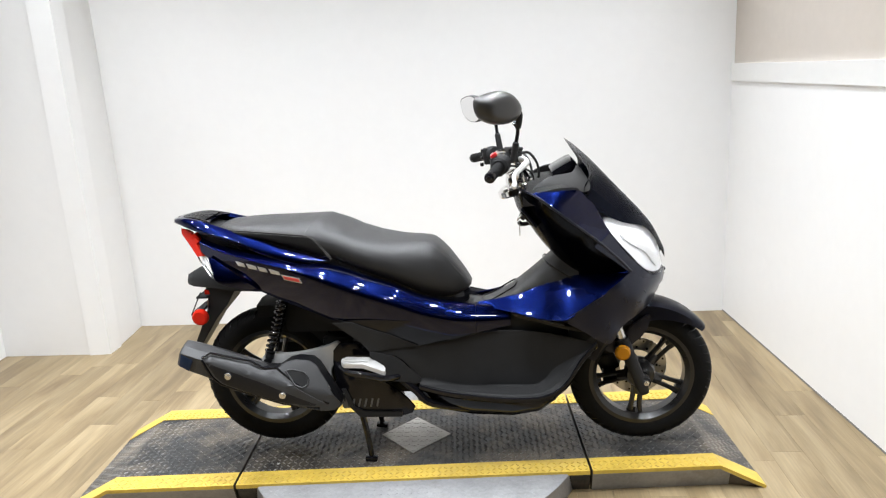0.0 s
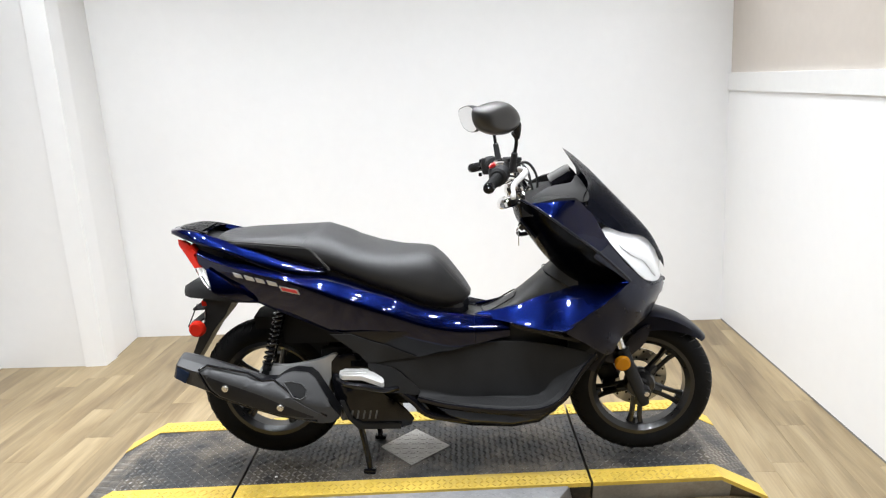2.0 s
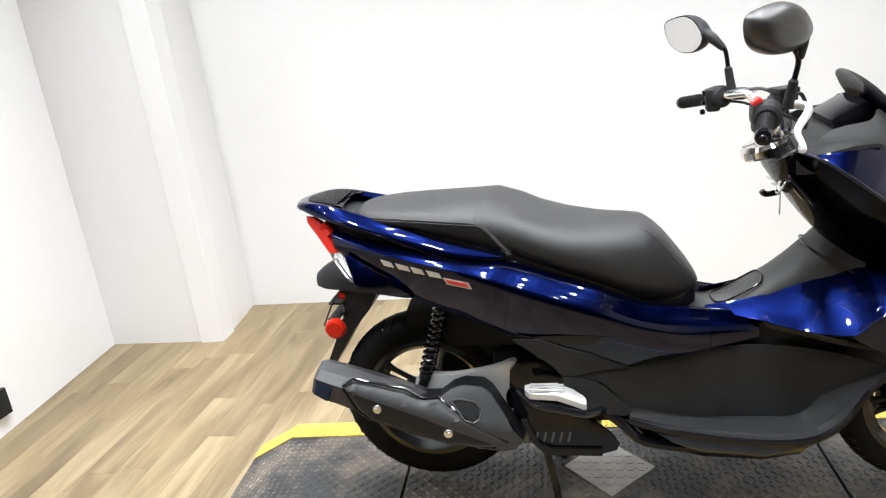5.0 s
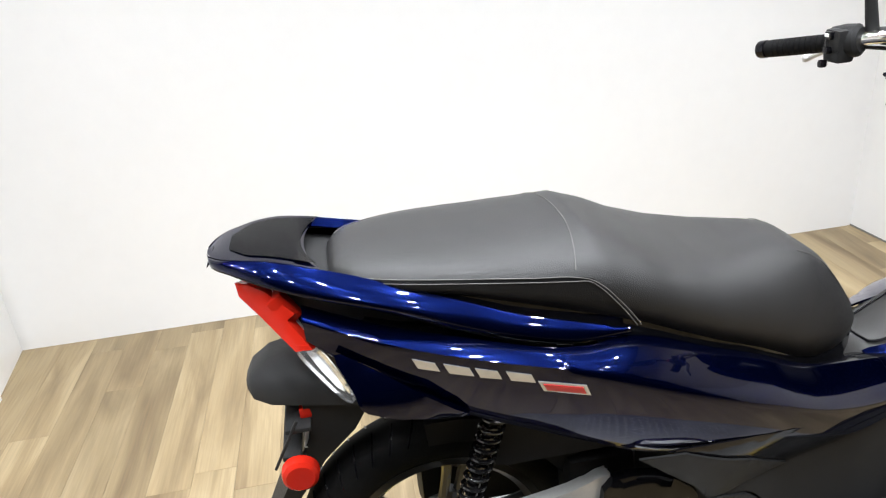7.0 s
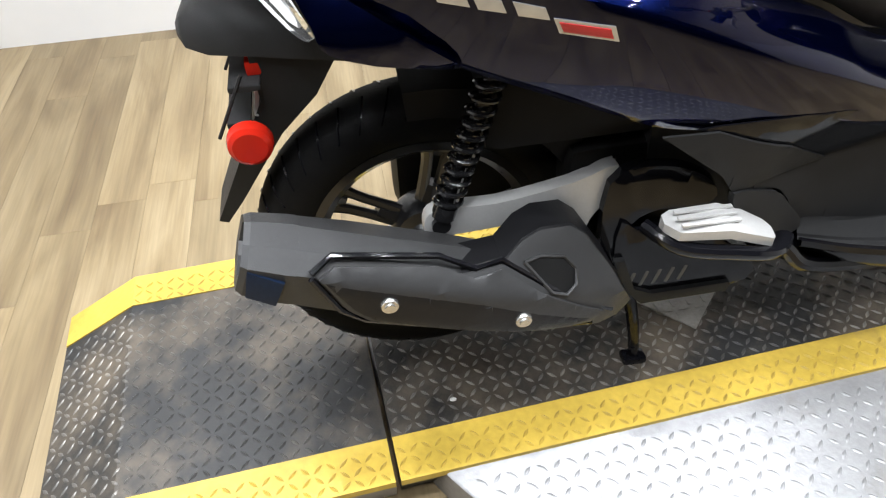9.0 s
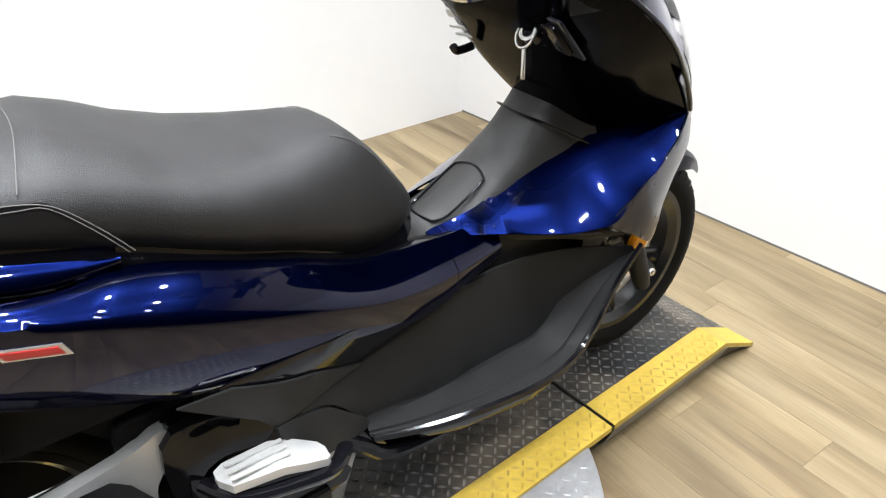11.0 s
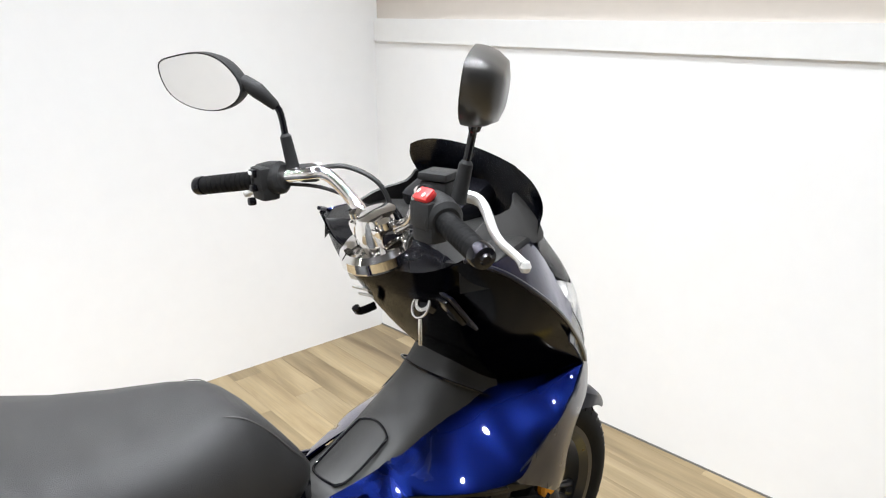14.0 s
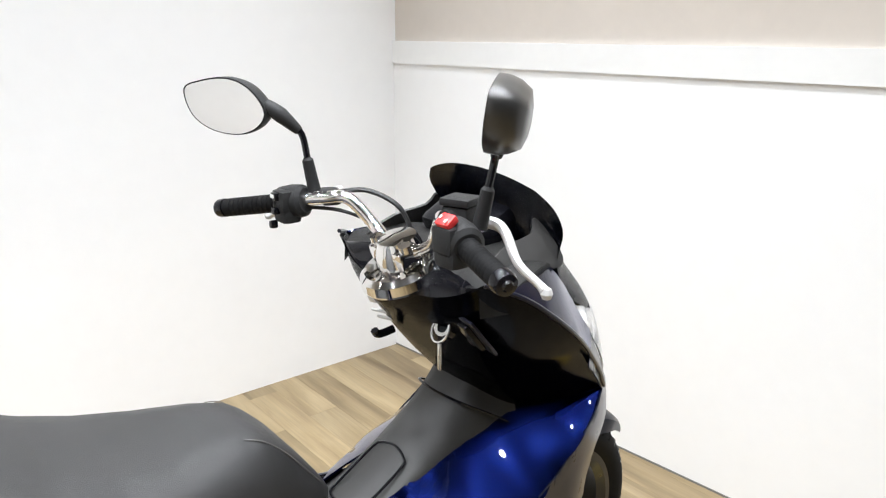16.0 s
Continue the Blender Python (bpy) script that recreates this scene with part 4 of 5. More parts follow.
part("seat_base", loft([[(x, -float(np.interp(x, SX, SWD)) * 0.93, float(np.interp(x, SX, SB)) - 0.045), (x, -float(np.interp(x, SX, SWD)) * 0.93, float(np.interp(x, SX, SB)) + 0.004), (x, float(np.interp(x, SX, SWD)) * 0.93, float(np.interp(x, SX, SB)) + 0.004), (x, float(np.interp(x, SX, SWD)) * 0.93, float(np.interp(x, SX, SB)) - 0.045)] for x in np.linspace(-0.08, 0.72, 30)]), GLOSS, bike, "black seat base")

# ---- centre tunnel, leg shield ----
TX = [0.66, 0.715, 0.756, 0.82, 0.88, 0.96, 1.01, 1.05, 1.10]
TZ = [0.610, 0.578, 0.570, 0.588, 0.628, 0.690, 0.733, 0.775, 0.83]
secs = []
for x in np.linspace(0.66, 1.10, 30):
    z = float(np.interp(x, TX, TZ))
    wt = float(np.interp(x, [0.66, 0.8, 0.95, 1.1], [0.046, 0.048, 0.046, 0.06]))
    wo = float(np.interp(x, [0.66, 0.80, 0.95, 1.08, 1.1], [0.070, 0.068, 0.078, 0.092, 0.10]))
    zo = float(np.interp(x, [0.66, 0.80, 0.865, 0.95, 1.08, 1.1], [0.570, 0.572, 0.598, 0.634, 0.668, 0.680]))
    zo = min(zo, z - 0.01)
    secs.append([(x, -wo - 0.004, zo - 0.06), (x, -wo, zo), (x, -(wo * 0.5 + wt * 0.5), zo * 0.45 + z * 0.55), (x, -wt, z - 0.008), (x, -wt * 0.6, z), (x, 0, z + 0.003), (x, wt * 0.6, z), (x, wt, z - 0.008), (x, (wo * 0.5 + wt * 0.5), zo * 0.45 + z * 0.55), (x, wo, zo), (x, wo + 0.004, zo - 0.06)])
tun = part("tunnel_cover", loft(secs), GREY, bike, "charcoal grained centre tunnel cover", sharp=50)
tz = lambda x: float(np.interp(x, TX, TZ))
lid = [(0.772, -0.034), (0.80, -0.044), (0.87, -0.044), (0.884, -0.034), (0.890, 0.0), (0.884, 0.034), (0.87, 0.044), (0.80, 0.044), (0.772, 0.034), (0.766, 0.0)]
part("fuel_lid_seam", tube([(x, y, tz(x) + 0.003 - 0.05 * abs(y)) for x, y in lid + lid[:1]], 0.0026, 6, 4), GLOSS, tun, "dark seam round the fuel lid")
part("tunnel_seam", tube([(1.075, -0.105, 0.668), (1.03, -0.085, 0.695), (0.995, -0.06, 0.715), (0.985, 0, 0.718), (0.995, 0.06, 0.715), (1.03, 0.085, 0.695), (1.075, 0.105, 0.668)], 0.0024, 6, 5), GLOSS, tun)

# inner leg shield: hollow facing the rider
CXZ = [(0.886, 0.950), (0.900, 0.905), (0.935, 0.855), (0.968, 0.805), (1.003, 0.760), (1.045, 0.715), (1.09, 0.67)]
EXZ = [(0.912, 0.998, 0.200), (0.958, 0.978, 0.240), (1.02, 0.932, 0.258), (1.086, 0.879, 0.250), (1.150, 0.825, 0.226), (1.215, 0.762, 0.200), (1.262, 0.710, 0.176)]
grid = []
cs, es = spline([(a, 0, b) for a, b in CXZ], 5), spline(EXZ, 5)
for c, e in zip(cs, es):
    row = []
    for k in range(-12, 13):
        u = k / 12.0
        f = abs(u) ** 3.0
        row.append((c.x + (e.x - c.x) * f, e.z * u, c.z + (e.y - c.z) * f))
    grid.append(row)
leg = loft(grid, closed=False)
bmesh.ops.solidify(leg, geom=leg.faces[:], thickness=0.005)
shield = part("leg_shield", leg, SHIELD_BLK, bike, "gloss black inner leg shield", sharp=50)
for q in (-1, 1):
    part("shield_rim", tube([(p.x, q * (p.z + 0.002), p.y) for p in es], 0.004, 8, 1), PAINT_DK, shield)
part("label_sticker", join(box((0.925, 0.10, 0.885), (0.004, 0.035, 0.02), 0.001, (0, -35, 20)), box((0.935, 0.095, 0.86), (0.004, 0.05, 0.006), 0.001, (0, -35, 20)), box((0.945, 0.09, 0.845), (0.004, 0.05, 0.006), 0.001, (0, -35, 20))), LABEL_W, shield, "white warning sticker with unreadable bars")
part("bag_hook", tube([(0.945, 0.075, 0.83), (0.915, 0.08, 0.825), (0.905, 0.08, 0.835)], 0.008, 8, 3), GLOSS, shield)
ign = part("ignition_switch", join(box((0.936, -0.122, 0.898), (0.014, 0.10, 0.06), 0.005, (0, -38, -10)), lathe([(0, 0.016), (0.016, 0.016), (0.018, 0.0), (0, 0)], (0.924, -0.108, 0.893), (-0.8, -0.1, 0.55), 20), box((0.934, -0.148, 0.897), (0.018, 0.02, 0.03), 0.003, (0, -38, -10))), GLOSS, shield, "black ignition panel with key")
part("lock_ring", lathe([(0.011, 0.017), (0.016, 0.017), (0.0165, 0.019), (0.0105, 0.019)], (0.924, -0.108, 0.893), (-0.8, -0.1, 0.55), 20, True), STEEL, ign, "steel lock ring")
part("seat_switch", join(box((0.932, -0.150, 0.906), (0.010, 0.014, 0.016), 0.003, (0, -38, -10)), box((0.938, -0.150, 0.884), (0.010, 0.014, 0.016), 0.003, (0, -38, -10))), MATTE, ign, "black rocker switch")
part("lock_surround", box((0.941, -0.126, 0.900), (0.006, 0.125, 0.082), 0.003, (0, -38, -10)), PAINT_DK, ign, "blue-black lock surround")
part("key_ring", tube([(0.906 + 0.010 * math.sin(a), -0.108 + 0.019 * math.cos(a), 0.898 + 0.019 * math.sin(a)) for a in (2 * math.pi * k / 12 for k in range(13))], 0.0022, 6, 2), STEEL, ign, "steel key ring")
part("key", box((0.903, -0.109, 0.853), (0.003, 0.007, 0.052), 0.001), STEEL, ign, "hanging key")
part("key_blade", box((0.905, -0.094, 0.915), (0.003, 0.02, 0.004), 0.001), STEEL, ign)

# ---- front cowl ----
W_BLUE = surf([(0.944, 0.988, 0.226), (1.006, 0.942, 0.257), (1.041, 0.916, 0.257), (1.086, 0.879, 0.250), (1.132, 0.841, 0.234), (1.067, 0.985, 0.190), (1.102, 0.979, 0.173), (1.134, 0.947, 0.168), (1.159, 0.905, 0.175), (1.177, 0.867, 0.189), (1.192, 0.848, 0.192), (1.156, 0.823, 0.223)])
both("upper_cowl", [(0.944, 0.986), (0.968, 0.991), (1.067, 0.988), (1.104, 0.980), (1.136, 0.946), (1.160, 0.905), (1.178, 0.866), (1.190, 0.848), (1.156, 0.823), (1.132, 0.841), (1.086, 0.879), (1.041, 0.916), (1.006, 0.942), (0.973, 0.969)], W_BLUE, PAINT, bike, "dark blue upper front cowl", 0.005, 0.025, 3)
W_NOSE = surf([(1.14, 0.811, 0.234), (1.18, 0.86, 0.188), (1.26, 0.705, 0.178), (1.29, 0.75, 0.15), (1.20, 0.76, 0.208), (1.34, 0.69, 0.120), (1.40, 0.665, 0.03), (1.40, 0.64, 0.03), (1.375, 0.59, 0.03), (1.30, 0.62, 0.160), (1.24, 0.53, 0.172), (1.16, 0.632, 0.205), (1.05, 0.555, 0.208), (1.18, 0.48, 0.198), (1.15, 0.55, 0.205)], True)
both("front_cowl", [(1.138, 0.812), (1.172, 0.834), (1.186, 0.846), (1.25, 0.765), (1.322, 0.692), (1.362, 0.672), (1.407, 0.672), (1.405, 0.655), (1.36, 0.660), (1.31, 0.675), (1.262, 0.703), (1.21, 0.748), (1.154, 0.795)], W_NOSE, PAINT_DK, bike, "graphite blue front cowl", 0.004, 0.02, 3)
both("lower_cowl", [(1.262, 0.704), (1.31, 0.676), (1.36, 0.661), (1.406, 0.655), (1.402, 0.63), (1.378, 0.590), (1.31, 0.555), (1.235, 0.515), (1.190, 0.460), (1.11, 0.508), (1.045, 0.553), (1.10, 0.593), (1.16, 0.634), (1.215, 0.672)], W_NOSE, PAINT_DK, bike, "graphite blue lower front cowl", 0.004, 0.02, 3)
W_SIDE = surf([(0.76, 0.582, 0.062), (0.865, 0.603, 0.068), (0.97, 0.642, 0.078), (1.07, 0.672, 0.090), (1.262, 0.706, 0.174), (0.85, 0.570, 0.118), (0.95, 0.563, 0.174), (1.05, 0.560, 0.213), (1.16, 0.636, 0.205)])
both("side_panel", [(0.74, 0.578), (0.80, 0.590), (0.865, 0.604), (0.97, 0.643), (1.07, 0.674), (1.15, 0.702), (1.20, 0.716), (1.262, 0.712), (1.255, 0.700), (1.21, 0.668), (1.16, 0.634), (1.10, 0.594), (1.052, 0.560), (1.0, 0.555), (0.93, 0.558), (0.85, 0.566), (0.78, 0.570)], W_SIDE, PAINT, bike, "bright dark-blue metallic side panel", 0.005, 0.02, 3)

# headlight: clear lens over a bright bowl
W_HL = surf([(1.18, 0.886, 0.165), (1.19, 0.845, 0.188), (1.26, 0.858, 0.135), (1.275, 0.745, 0.165), (1.335, 0.825, 0.075), (1.37, 0.775, 0.055), (1.392, 0.69, 0.04), (1.33, 0.685, 0.12), (1.31, 0.76, 0.125)], True)
HL = [(1.176, 0.890), (1.25, 0.862), (1.33, 0.829), (1.368, 0.780), (1.392, 0.70), (1.382, 0.672), (1.335, 0.684), (1.275, 0.744), (1.192, 0.846)]
for pane in both("headlight_lens", HL, W_HL, CLEAR, bike, "clear headlight lens", 0.003, 0.022, 3):
    pane.visible_shadow = False
both("headlight_bowl", [(x + (1.29 - x) * 0.04, z + (0.78 - z) * 0.04) for x, z in HL], lambda x, z: W_HL(x, z) - 0.022, LAMP_IN, bike, "silvered headlight bowl", 0.004, 0.022, 3)
both("headlight_divider", [(1.23, 0.83), (1.29, 0.80), (1.34, 0.76), (1.37, 0.70), (1.36, 0.70), (1.32, 0.755), (1.27, 0.79)], lambda x, z: W_HL(x, z) - 0.012, ALU, bike, "", 0.012, 0.02, 3)

# windscreen: bowed smoked shield
CEN = [(1.066, 1.136), (1.098, 1.112), (1.148, 1.066), (1.20, 1.010), (1.26, 0.945), (1.315, 0.885), (1.362, 0.825), (1.402, 0.745)]
EDG = [(1.084, 1.110, 0.138), (1.104, 1.080, 0.164), (1.128, 1.035, 0.167), (1.112, 0.982, 0.171), (1.150, 0.918, 0.169), (1.235, 0.868, 0.142), (1.33, 0.828, 0.078), (1.40, 0.715, 0.035)]
grid = []
for c, e in zip(spline([(a, 0, b) for a, b in CEN], 5), spline(EDG, 5)):
    row = []
    for k in range(-10, 11):
        u = k / 10.0
        f = abs(u) ** 2.2
        row.append((c.x + (e.x - c.x) * f, e.z * u, c.z + (e.y - c.z) * f))
    grid.append(row)
ws = loft(grid, closed=False)
bmesh.ops.solidify(ws, geom=ws.faces[:], thickness=0.004)
part("windscreen", ws, SMOKE, bike, "dark smoked short windscreen", sharp=60)
# dash behind the screen
grid = []
for x, z, w in ((0.915, 0.990, 0.188), (0.960, 1.000, 0.222), (1.03, 1.008, 0.200), (1.085, 1.003, 0.172), (1.12, 0.985, 0.165)):
    grid.append([(x + 0.02 * (1 - (k / 8.0) ** 2), w * k / 8.0, z - 0.012 * abs(k / 8.0) ** 3 + 0.012 * (1 - abs(k / 8.0))) for k in range(-8, 9)])
dash = loft(grid, closed=False)
bmesh.ops.solidify(dash, geom=dash.faces[:], thickness=0.02)
collar = []
c0, e0 = Vector((0.886, 0, 0.950)), EXZ[0]
for u in (k / 8.0 for k in range(-8, 9)):
    f = abs(u) ** 3
    lo_p = Vector((c0.x + (e0[0] - c0.x) * f, e0[2] * u, c0.z + (e0[1] - c0.z) * f))
    hi_p = Vector((0.915 + 0.02 * (1 - u * u), 0.188 * u, 0.990 - 0.012 * abs(u) ** 3 + 0.012 * (1 - abs(u))))
    collar.append([lo_p + Vector((0.002, 0, -0.004)), (lo_p + hi_p) / 2 + Vector((-0.006, 0, 0.004)), hi_p + Vector((0.004, 0, 0.001))])
part("shield_collar", loft(collar, closed=False), GLOSS, bike, "gloss black collar below the handlebar", sharp=60)
for q in (-1, 1):
    part("dash_skirt", loft([[(x, q * w, z - 0.010), (x, q * (w + 0.003), z - 0.05)] for x, z, w in ((0.915, 0.990, 0.188), (0.960, 1.000, 0.222), (1.03, 1.008, 0.200), (1.085, 1.003, 0.172), (1.12, 0.985, 0.165))], closed=False), MATTE, bike)
dsh = part("dash_cover", dash, GREY, bike, "charcoal dashboard cover", sharp=50)
both("dash_side", [(0.945, 0.988), (1.0, 1.028), (1.075, 1.040), (1.095, 1.062), (1.13, 1.005), (1.118, 0.978), (1.05, 0.986)], lambda x, z: 0.172 - 0.5 * max(0, z - 0.985), GREY, bike, "", 0.006, 0.025, 3)
part("instrument_panel", join(box((1.06, 0, 1.035), (0.09, 0.17, 0.05), 0.018, (0, -28, 0))), GLOSS, dsh, "gloss black instrument panel")

# ---- handlebar ----
GR, GL = Vector((0.810, -0.351, 1.060)), Vector((0.738, 0.349, 1.040))
HB = Vector((0.915, -0.005, 1.010))
part("steering_cover", join(
    lathe([(0.0, 0.0), (0.066, 0.0), (0.070, 0.006), (0.068, 0.022), (0.058, 0.03), (0.0, 0.034)], HB + Vector((-0.010, 0.0, -0.050)), (-0.35, 0, 1), 40),
    lathe([(0.045, 0.0), (0.043, 0.03), (0.034, 0.055), (0, 0.06)], HB + Vector((-0.004, 0, -0.028)), (-0.3, 0, 1), 32),
    *[box(HB + Vector((-0.022, y, -0.004)), (0.045, 0.032, 0.036), 0.008, (0, -20, 0)) for y in (-0.030, 0.030)],
    *[lathe([(0, 0.012), (0.011, 0.012), (0.012, 0), (0, 0)], HB + Vector((-0.03, y, 0.01)), (-0.4, 0, 1), 16) for y in (-0.04, -0.02, 0.02, 0.04)]), CHROME, bike, "chromed handlebar clamp and cover")
R_IN = Vector((0.850, -0.205, 1.085))
L_IN = Vector((0.820, 0.185, 1.072))
bar = part("handlebar", join(
    tube([HB + Vector((-0.012, -0.03, 0.0)), HB + Vector((-0.005, -0.075, 0.025)), HB + Vector((-0.02, -0.115, 0.078)), Vector((0.868, -0.16, 1.092)), R_IN], 0.0115, 14, 6),
    tube([HB + Vector((-0.012, 0.03, 0.0)), HB + Vector((-0.008, 0.075, 0.022)), HB + Vector((-0.035, 0.12, 0.07)), Vector((0.845, 0.15, 1.080)), L_IN], 0.0115, 14, 6)), CHROME, bike, "bent chrome handlebar")


def grip(inner, end, name):
    d = (end - inner).normalized()
    L = (end - inner).length
    prof = [(0, -L), (0.0145, -L)]
    prof += [(0.0155, -L + 0.002), (0.0165, -L * 0.95)]
    for k in range(12):
        h = -L * 0.92 + L * 0.72 * k / 11
        prof += [(0.0170, h), (0.0170, h + L * 0.035), (0.0158, h + L * 0.04)]
    prof += [(0.0185, -L * 0.16), (0.0185, -L * 0.12), (0.013, -L * 0.1)]
    g = part(name, lathe(prof, inner, -d, 24), RUBBER, bike, "ribbed black rubber grip", sharp=25)
    part("bar_end_weight", lathe([(0, 0.022), (0.006, 0.022), (0.0085, 0.019), (0.0155, 0.017), (0.0175, 0.012), (0.0175, 0.0), (0.012, -0.003), (0, -0.003)], end, d, 24), GLOSS, g, "black bar end weight")
    return d


dr = grip(R_IN, GR - (GR - R_IN).normalized() * 0.02, "throttle_grip")
dl = grip(L_IN, GL - (GL - L_IN).normalized() * 0.02, "left_grip")
for d, i, q in ((dr, R_IN, -1), (dl, L_IN, 1)):
    hsg = part("switch_housing", join(
        lathe([(0, -0.028), (0.022, -0.028), (0.029, -0.022), (0.031, 0.0), (0.029, 0.022), (0.022, 0.028), (0, 0.028)], i + d * 0.012, d, 20),
        box(i + d * 0.012 + Vector((-0.012, 0, -0.020)), (0.036, 0.044, 0.032), 0.009), box(i + d * 0.010 + Vector((-0.02, 0, 0.004)), (0.028, 0.042, 0.040), 0.008)), MATTE, bike, "black switch housing")
    if q < 0:
        part("engine_switch", box(i + d * 0.010 + Vector((-0.022, 0.0, 0.030)), (0.022, 0.028, 0.012), 0.004, (0, -35, 0)), RED_SW, hsg, "red engine stop switch")
        part("switch_marks", join(*[box(i + d * o + Vector((-0.028, 0, 0.035)), (0.006, 0.004, 0.002), 0.0005, (0, -35, 0)) for o in (0.002, 0.018)]), LABEL_W, hsg)
    else:
        part("indicator_switch", join(box(i + d * 0.012 + Vector((-0.036, 0, -0.012)), (0.012, 0.014, 0.012), 0.003), box(i + d * 0.012 + Vector((-0.034, 0, 0.014)), (0.012, 0.018, 0.014), 0.003), box(i + d * 0.02 + Vector((-0.034, 0, -0.036)), (0.014, 0.012, 0.014), 0.004)), GLOSS, hsg)
        part("switch_marks", box(i + d * 0.012 + Vector((-0.041, 0, 0.015)), (0.002, 0.010, 0.006), 0.0005), LABEL_W, hsg)
    base = i - d * 0.035 + Vector((0.03, 0, 0.012))
    part("master_cylinder", join(box(base, (0.045, 0.045, 0.036), 0.008, (0, 0, -20 * q)), box(base + Vector((0, 0, 0.024)), (0.048, 0.048, 0.012), 0.004, (0, 0, -20 * q)), tube([base + Vector((-0.03, 0, -0.004)), base + Vector((0.0, 0, -0.004))], 0.018, 12, 1)) if q < 0 else join(box(base + Vector((0, 0, -0.01)), (0.035, 0.045, 0.028), 0.008, (0, 0, -20 * q))), MATTE, bike, "black brake master cylinder")
    lv = part("brake_lever", tube([base + Vector((0.018, q * 0.01, -0.008)), base + Vector((0.040, q * 0.045, -0.014)), i + d * 0.09 + Vector((0.062, 0, -0.010)), i + d * 0.135 + Vector((0.072, 0, -0.022)), i + d * 0.150 + Vector((0.073, 0, -0.026))], [0.009, 0.008, 0.0065, 0.006, 0.008], 10, 5, flat=1.3), ALU, bike, "polished alloy brake lever")
    part("lever_ball", lathe([(0, -0.009), (0.006, -0.007), (0.0085, 0), (0.006, 0.007), (0, 0.009)], i + d * 0.152 + Vector((0.073, 0, -0.0265)), (0, 0, 1), 14), ALU, lv)

# mirrors
def mirror(base, elbow, head, face, wide, name):
    """Stalk, ball boot and teardrop head; face is the way the glass looks."""
    hold = part(name, join(tube([base, base + (elbow - base) * 0.45, elbow, elbow + (head - elbow) * 0.35], [0.0065, 0.006, 0.006, 0.006], 10, 5)), GLOSS, bike, "black mirror stalk")
    part("stalk_boot", lathe([(0.006, 0.055), (0.010, 0.05), (0.0115, 0.0), (0.0125, -0.006), (0, -0.006)], base, (elbow - base).normalized(), 16), MATTE, hold)
    return hold


def mirror_head(outline, centre, n, up, depth, hold, skin=MATTE, look_="black mirror housing"):
    """A mirror housing: rounded shell behind a flat glass. outline in the glass plane (across, up)."""
    n = Vector(n).normalized()
    side = Vector(up).cross(n).normalized()
    upv = n.cross(side)
    pts = spline([(a, b, 0) for a, b in outline], 6, closed=True)
    c = Vector(centre)
    secs = []
    for s, d in ((0.955, 0.0), (1.0, 0.0), (1.01, -0.006), (1.0, -0.016), (0.93, -depth * 0.6), (0.75, -depth * 0.9), (0.42, -depth), (0.1, -depth * 1.03)):
        secs.append([c + (side * p.x + upv * p.y) * s + n * d for p in pts])
    part("mirror_housing", loft(secs), skin, hold, look_, sharp=50)
    bm = bmesh.new()
    bm.faces.new([bm.verts.new(c + (side * p.x + upv * p.y) * 0.955 + n * 0.0012) for p in pts])
    part("mirror_glass", bm, MIRROR, hold, "mirror glass", smooth=False)


MO = [(-0.088, 0.030), (-0.05, 0.046), (0.01, 0.052), (0.055, 0.036), (0.084, 0.0), (0.072, -0.028), (0.03, -0.046), (-0.03, -0.042), (-0.075, -0.016)]
mr = mirror(Vector((0.888, -0.215, 1.10)), Vector((0.903, -0.225, 1.19)), Vector((0.87, -0.27, 1.26)), None, 0.17, "right_mirror")
part("mirror_neck", tube([(0.905, -0.226, 1.195), (0.905, -0.235, 1.235), (0.895, -0.25, 1.255)], [0.008, 0.015, 0.014], 12, 4), MATTE, mr)
mirror_head([(-a, b) for a, b in MO], (0.838, -0.285, 1.262), (-0.63, 0.76, 0.15), (0, 0, 1), 0.048, mr, SHELL_SHEEN, "black mirror housing with its wall sheen put into a grey tone")
ml = mirror(Vector((0.846, 0.175, 1.095)), Vector((0.832, 0.185, 1.19)), Vector((0.79, 0.24, 1.24)), None, 0.17, "left_mirror")
part("mirror_neck", tube([(0.829, 0.188, 1.195), (0.805, 0.205, 1.222), (0.79, 0.228, 1.238)], [0.008, 0.014, 0.012], 12, 4), MATTE, ml)
mirror_head(MO, (0.742, 0.290, 1.232), (-0.86, -0.45, -0.05), (0, 0, 1), 0.05, ml)

# cables
for nm, pts, r in (("brake_hose", [(0.875, -0.175, 1.09), (0.93, -0.13, 1.11), (0.965, -0.06, 1.07), (0.975, -0.03, 1.02), (0.96, -0.02, 0.97)], 0.0045),
                   ("clutch_hose", [(0.862, 0.150, 1.085), (0.905, 0.10, 1.095), (0.94, 0.05, 1.07), (0.955, 0.03, 1.02), (0.95, 0.02, 0.97)], 0.0045),
                   ("throttle_cable", [(0.862, -0.175, 1.075), (0.91, -0.12, 1.06), (0.95, -0.06, 1.03), (0.96, -0.03, 0.98)], 0.0035),
                   ("switch_wire", [(0.835, 0.18, 1.06), (0.88, 0.12, 1.055), (0.93, 0.05, 1.02), (0.945, 0.02, 0.97)], 0.0035)):
    part(nm, tube(pts, r, 8, 6), CABLE, bike)

# ---- lower body ----
W_FL = surf([(0.40, 0.455, 0.205), (0.537, 0.455, 0.160), (0.72, 0.49, 0.135), (0.82, 0.50, 0.125), (0.96, 0.49, 0.13), (1.138, 0.458, 0.185), (0.534, 0.335, 0.165), (0.70, 0.32, 0.145), (0.93, 0.30, 0.125), (0.98, 0.36, 0.125), (0.437, 0.36, 0.2)])
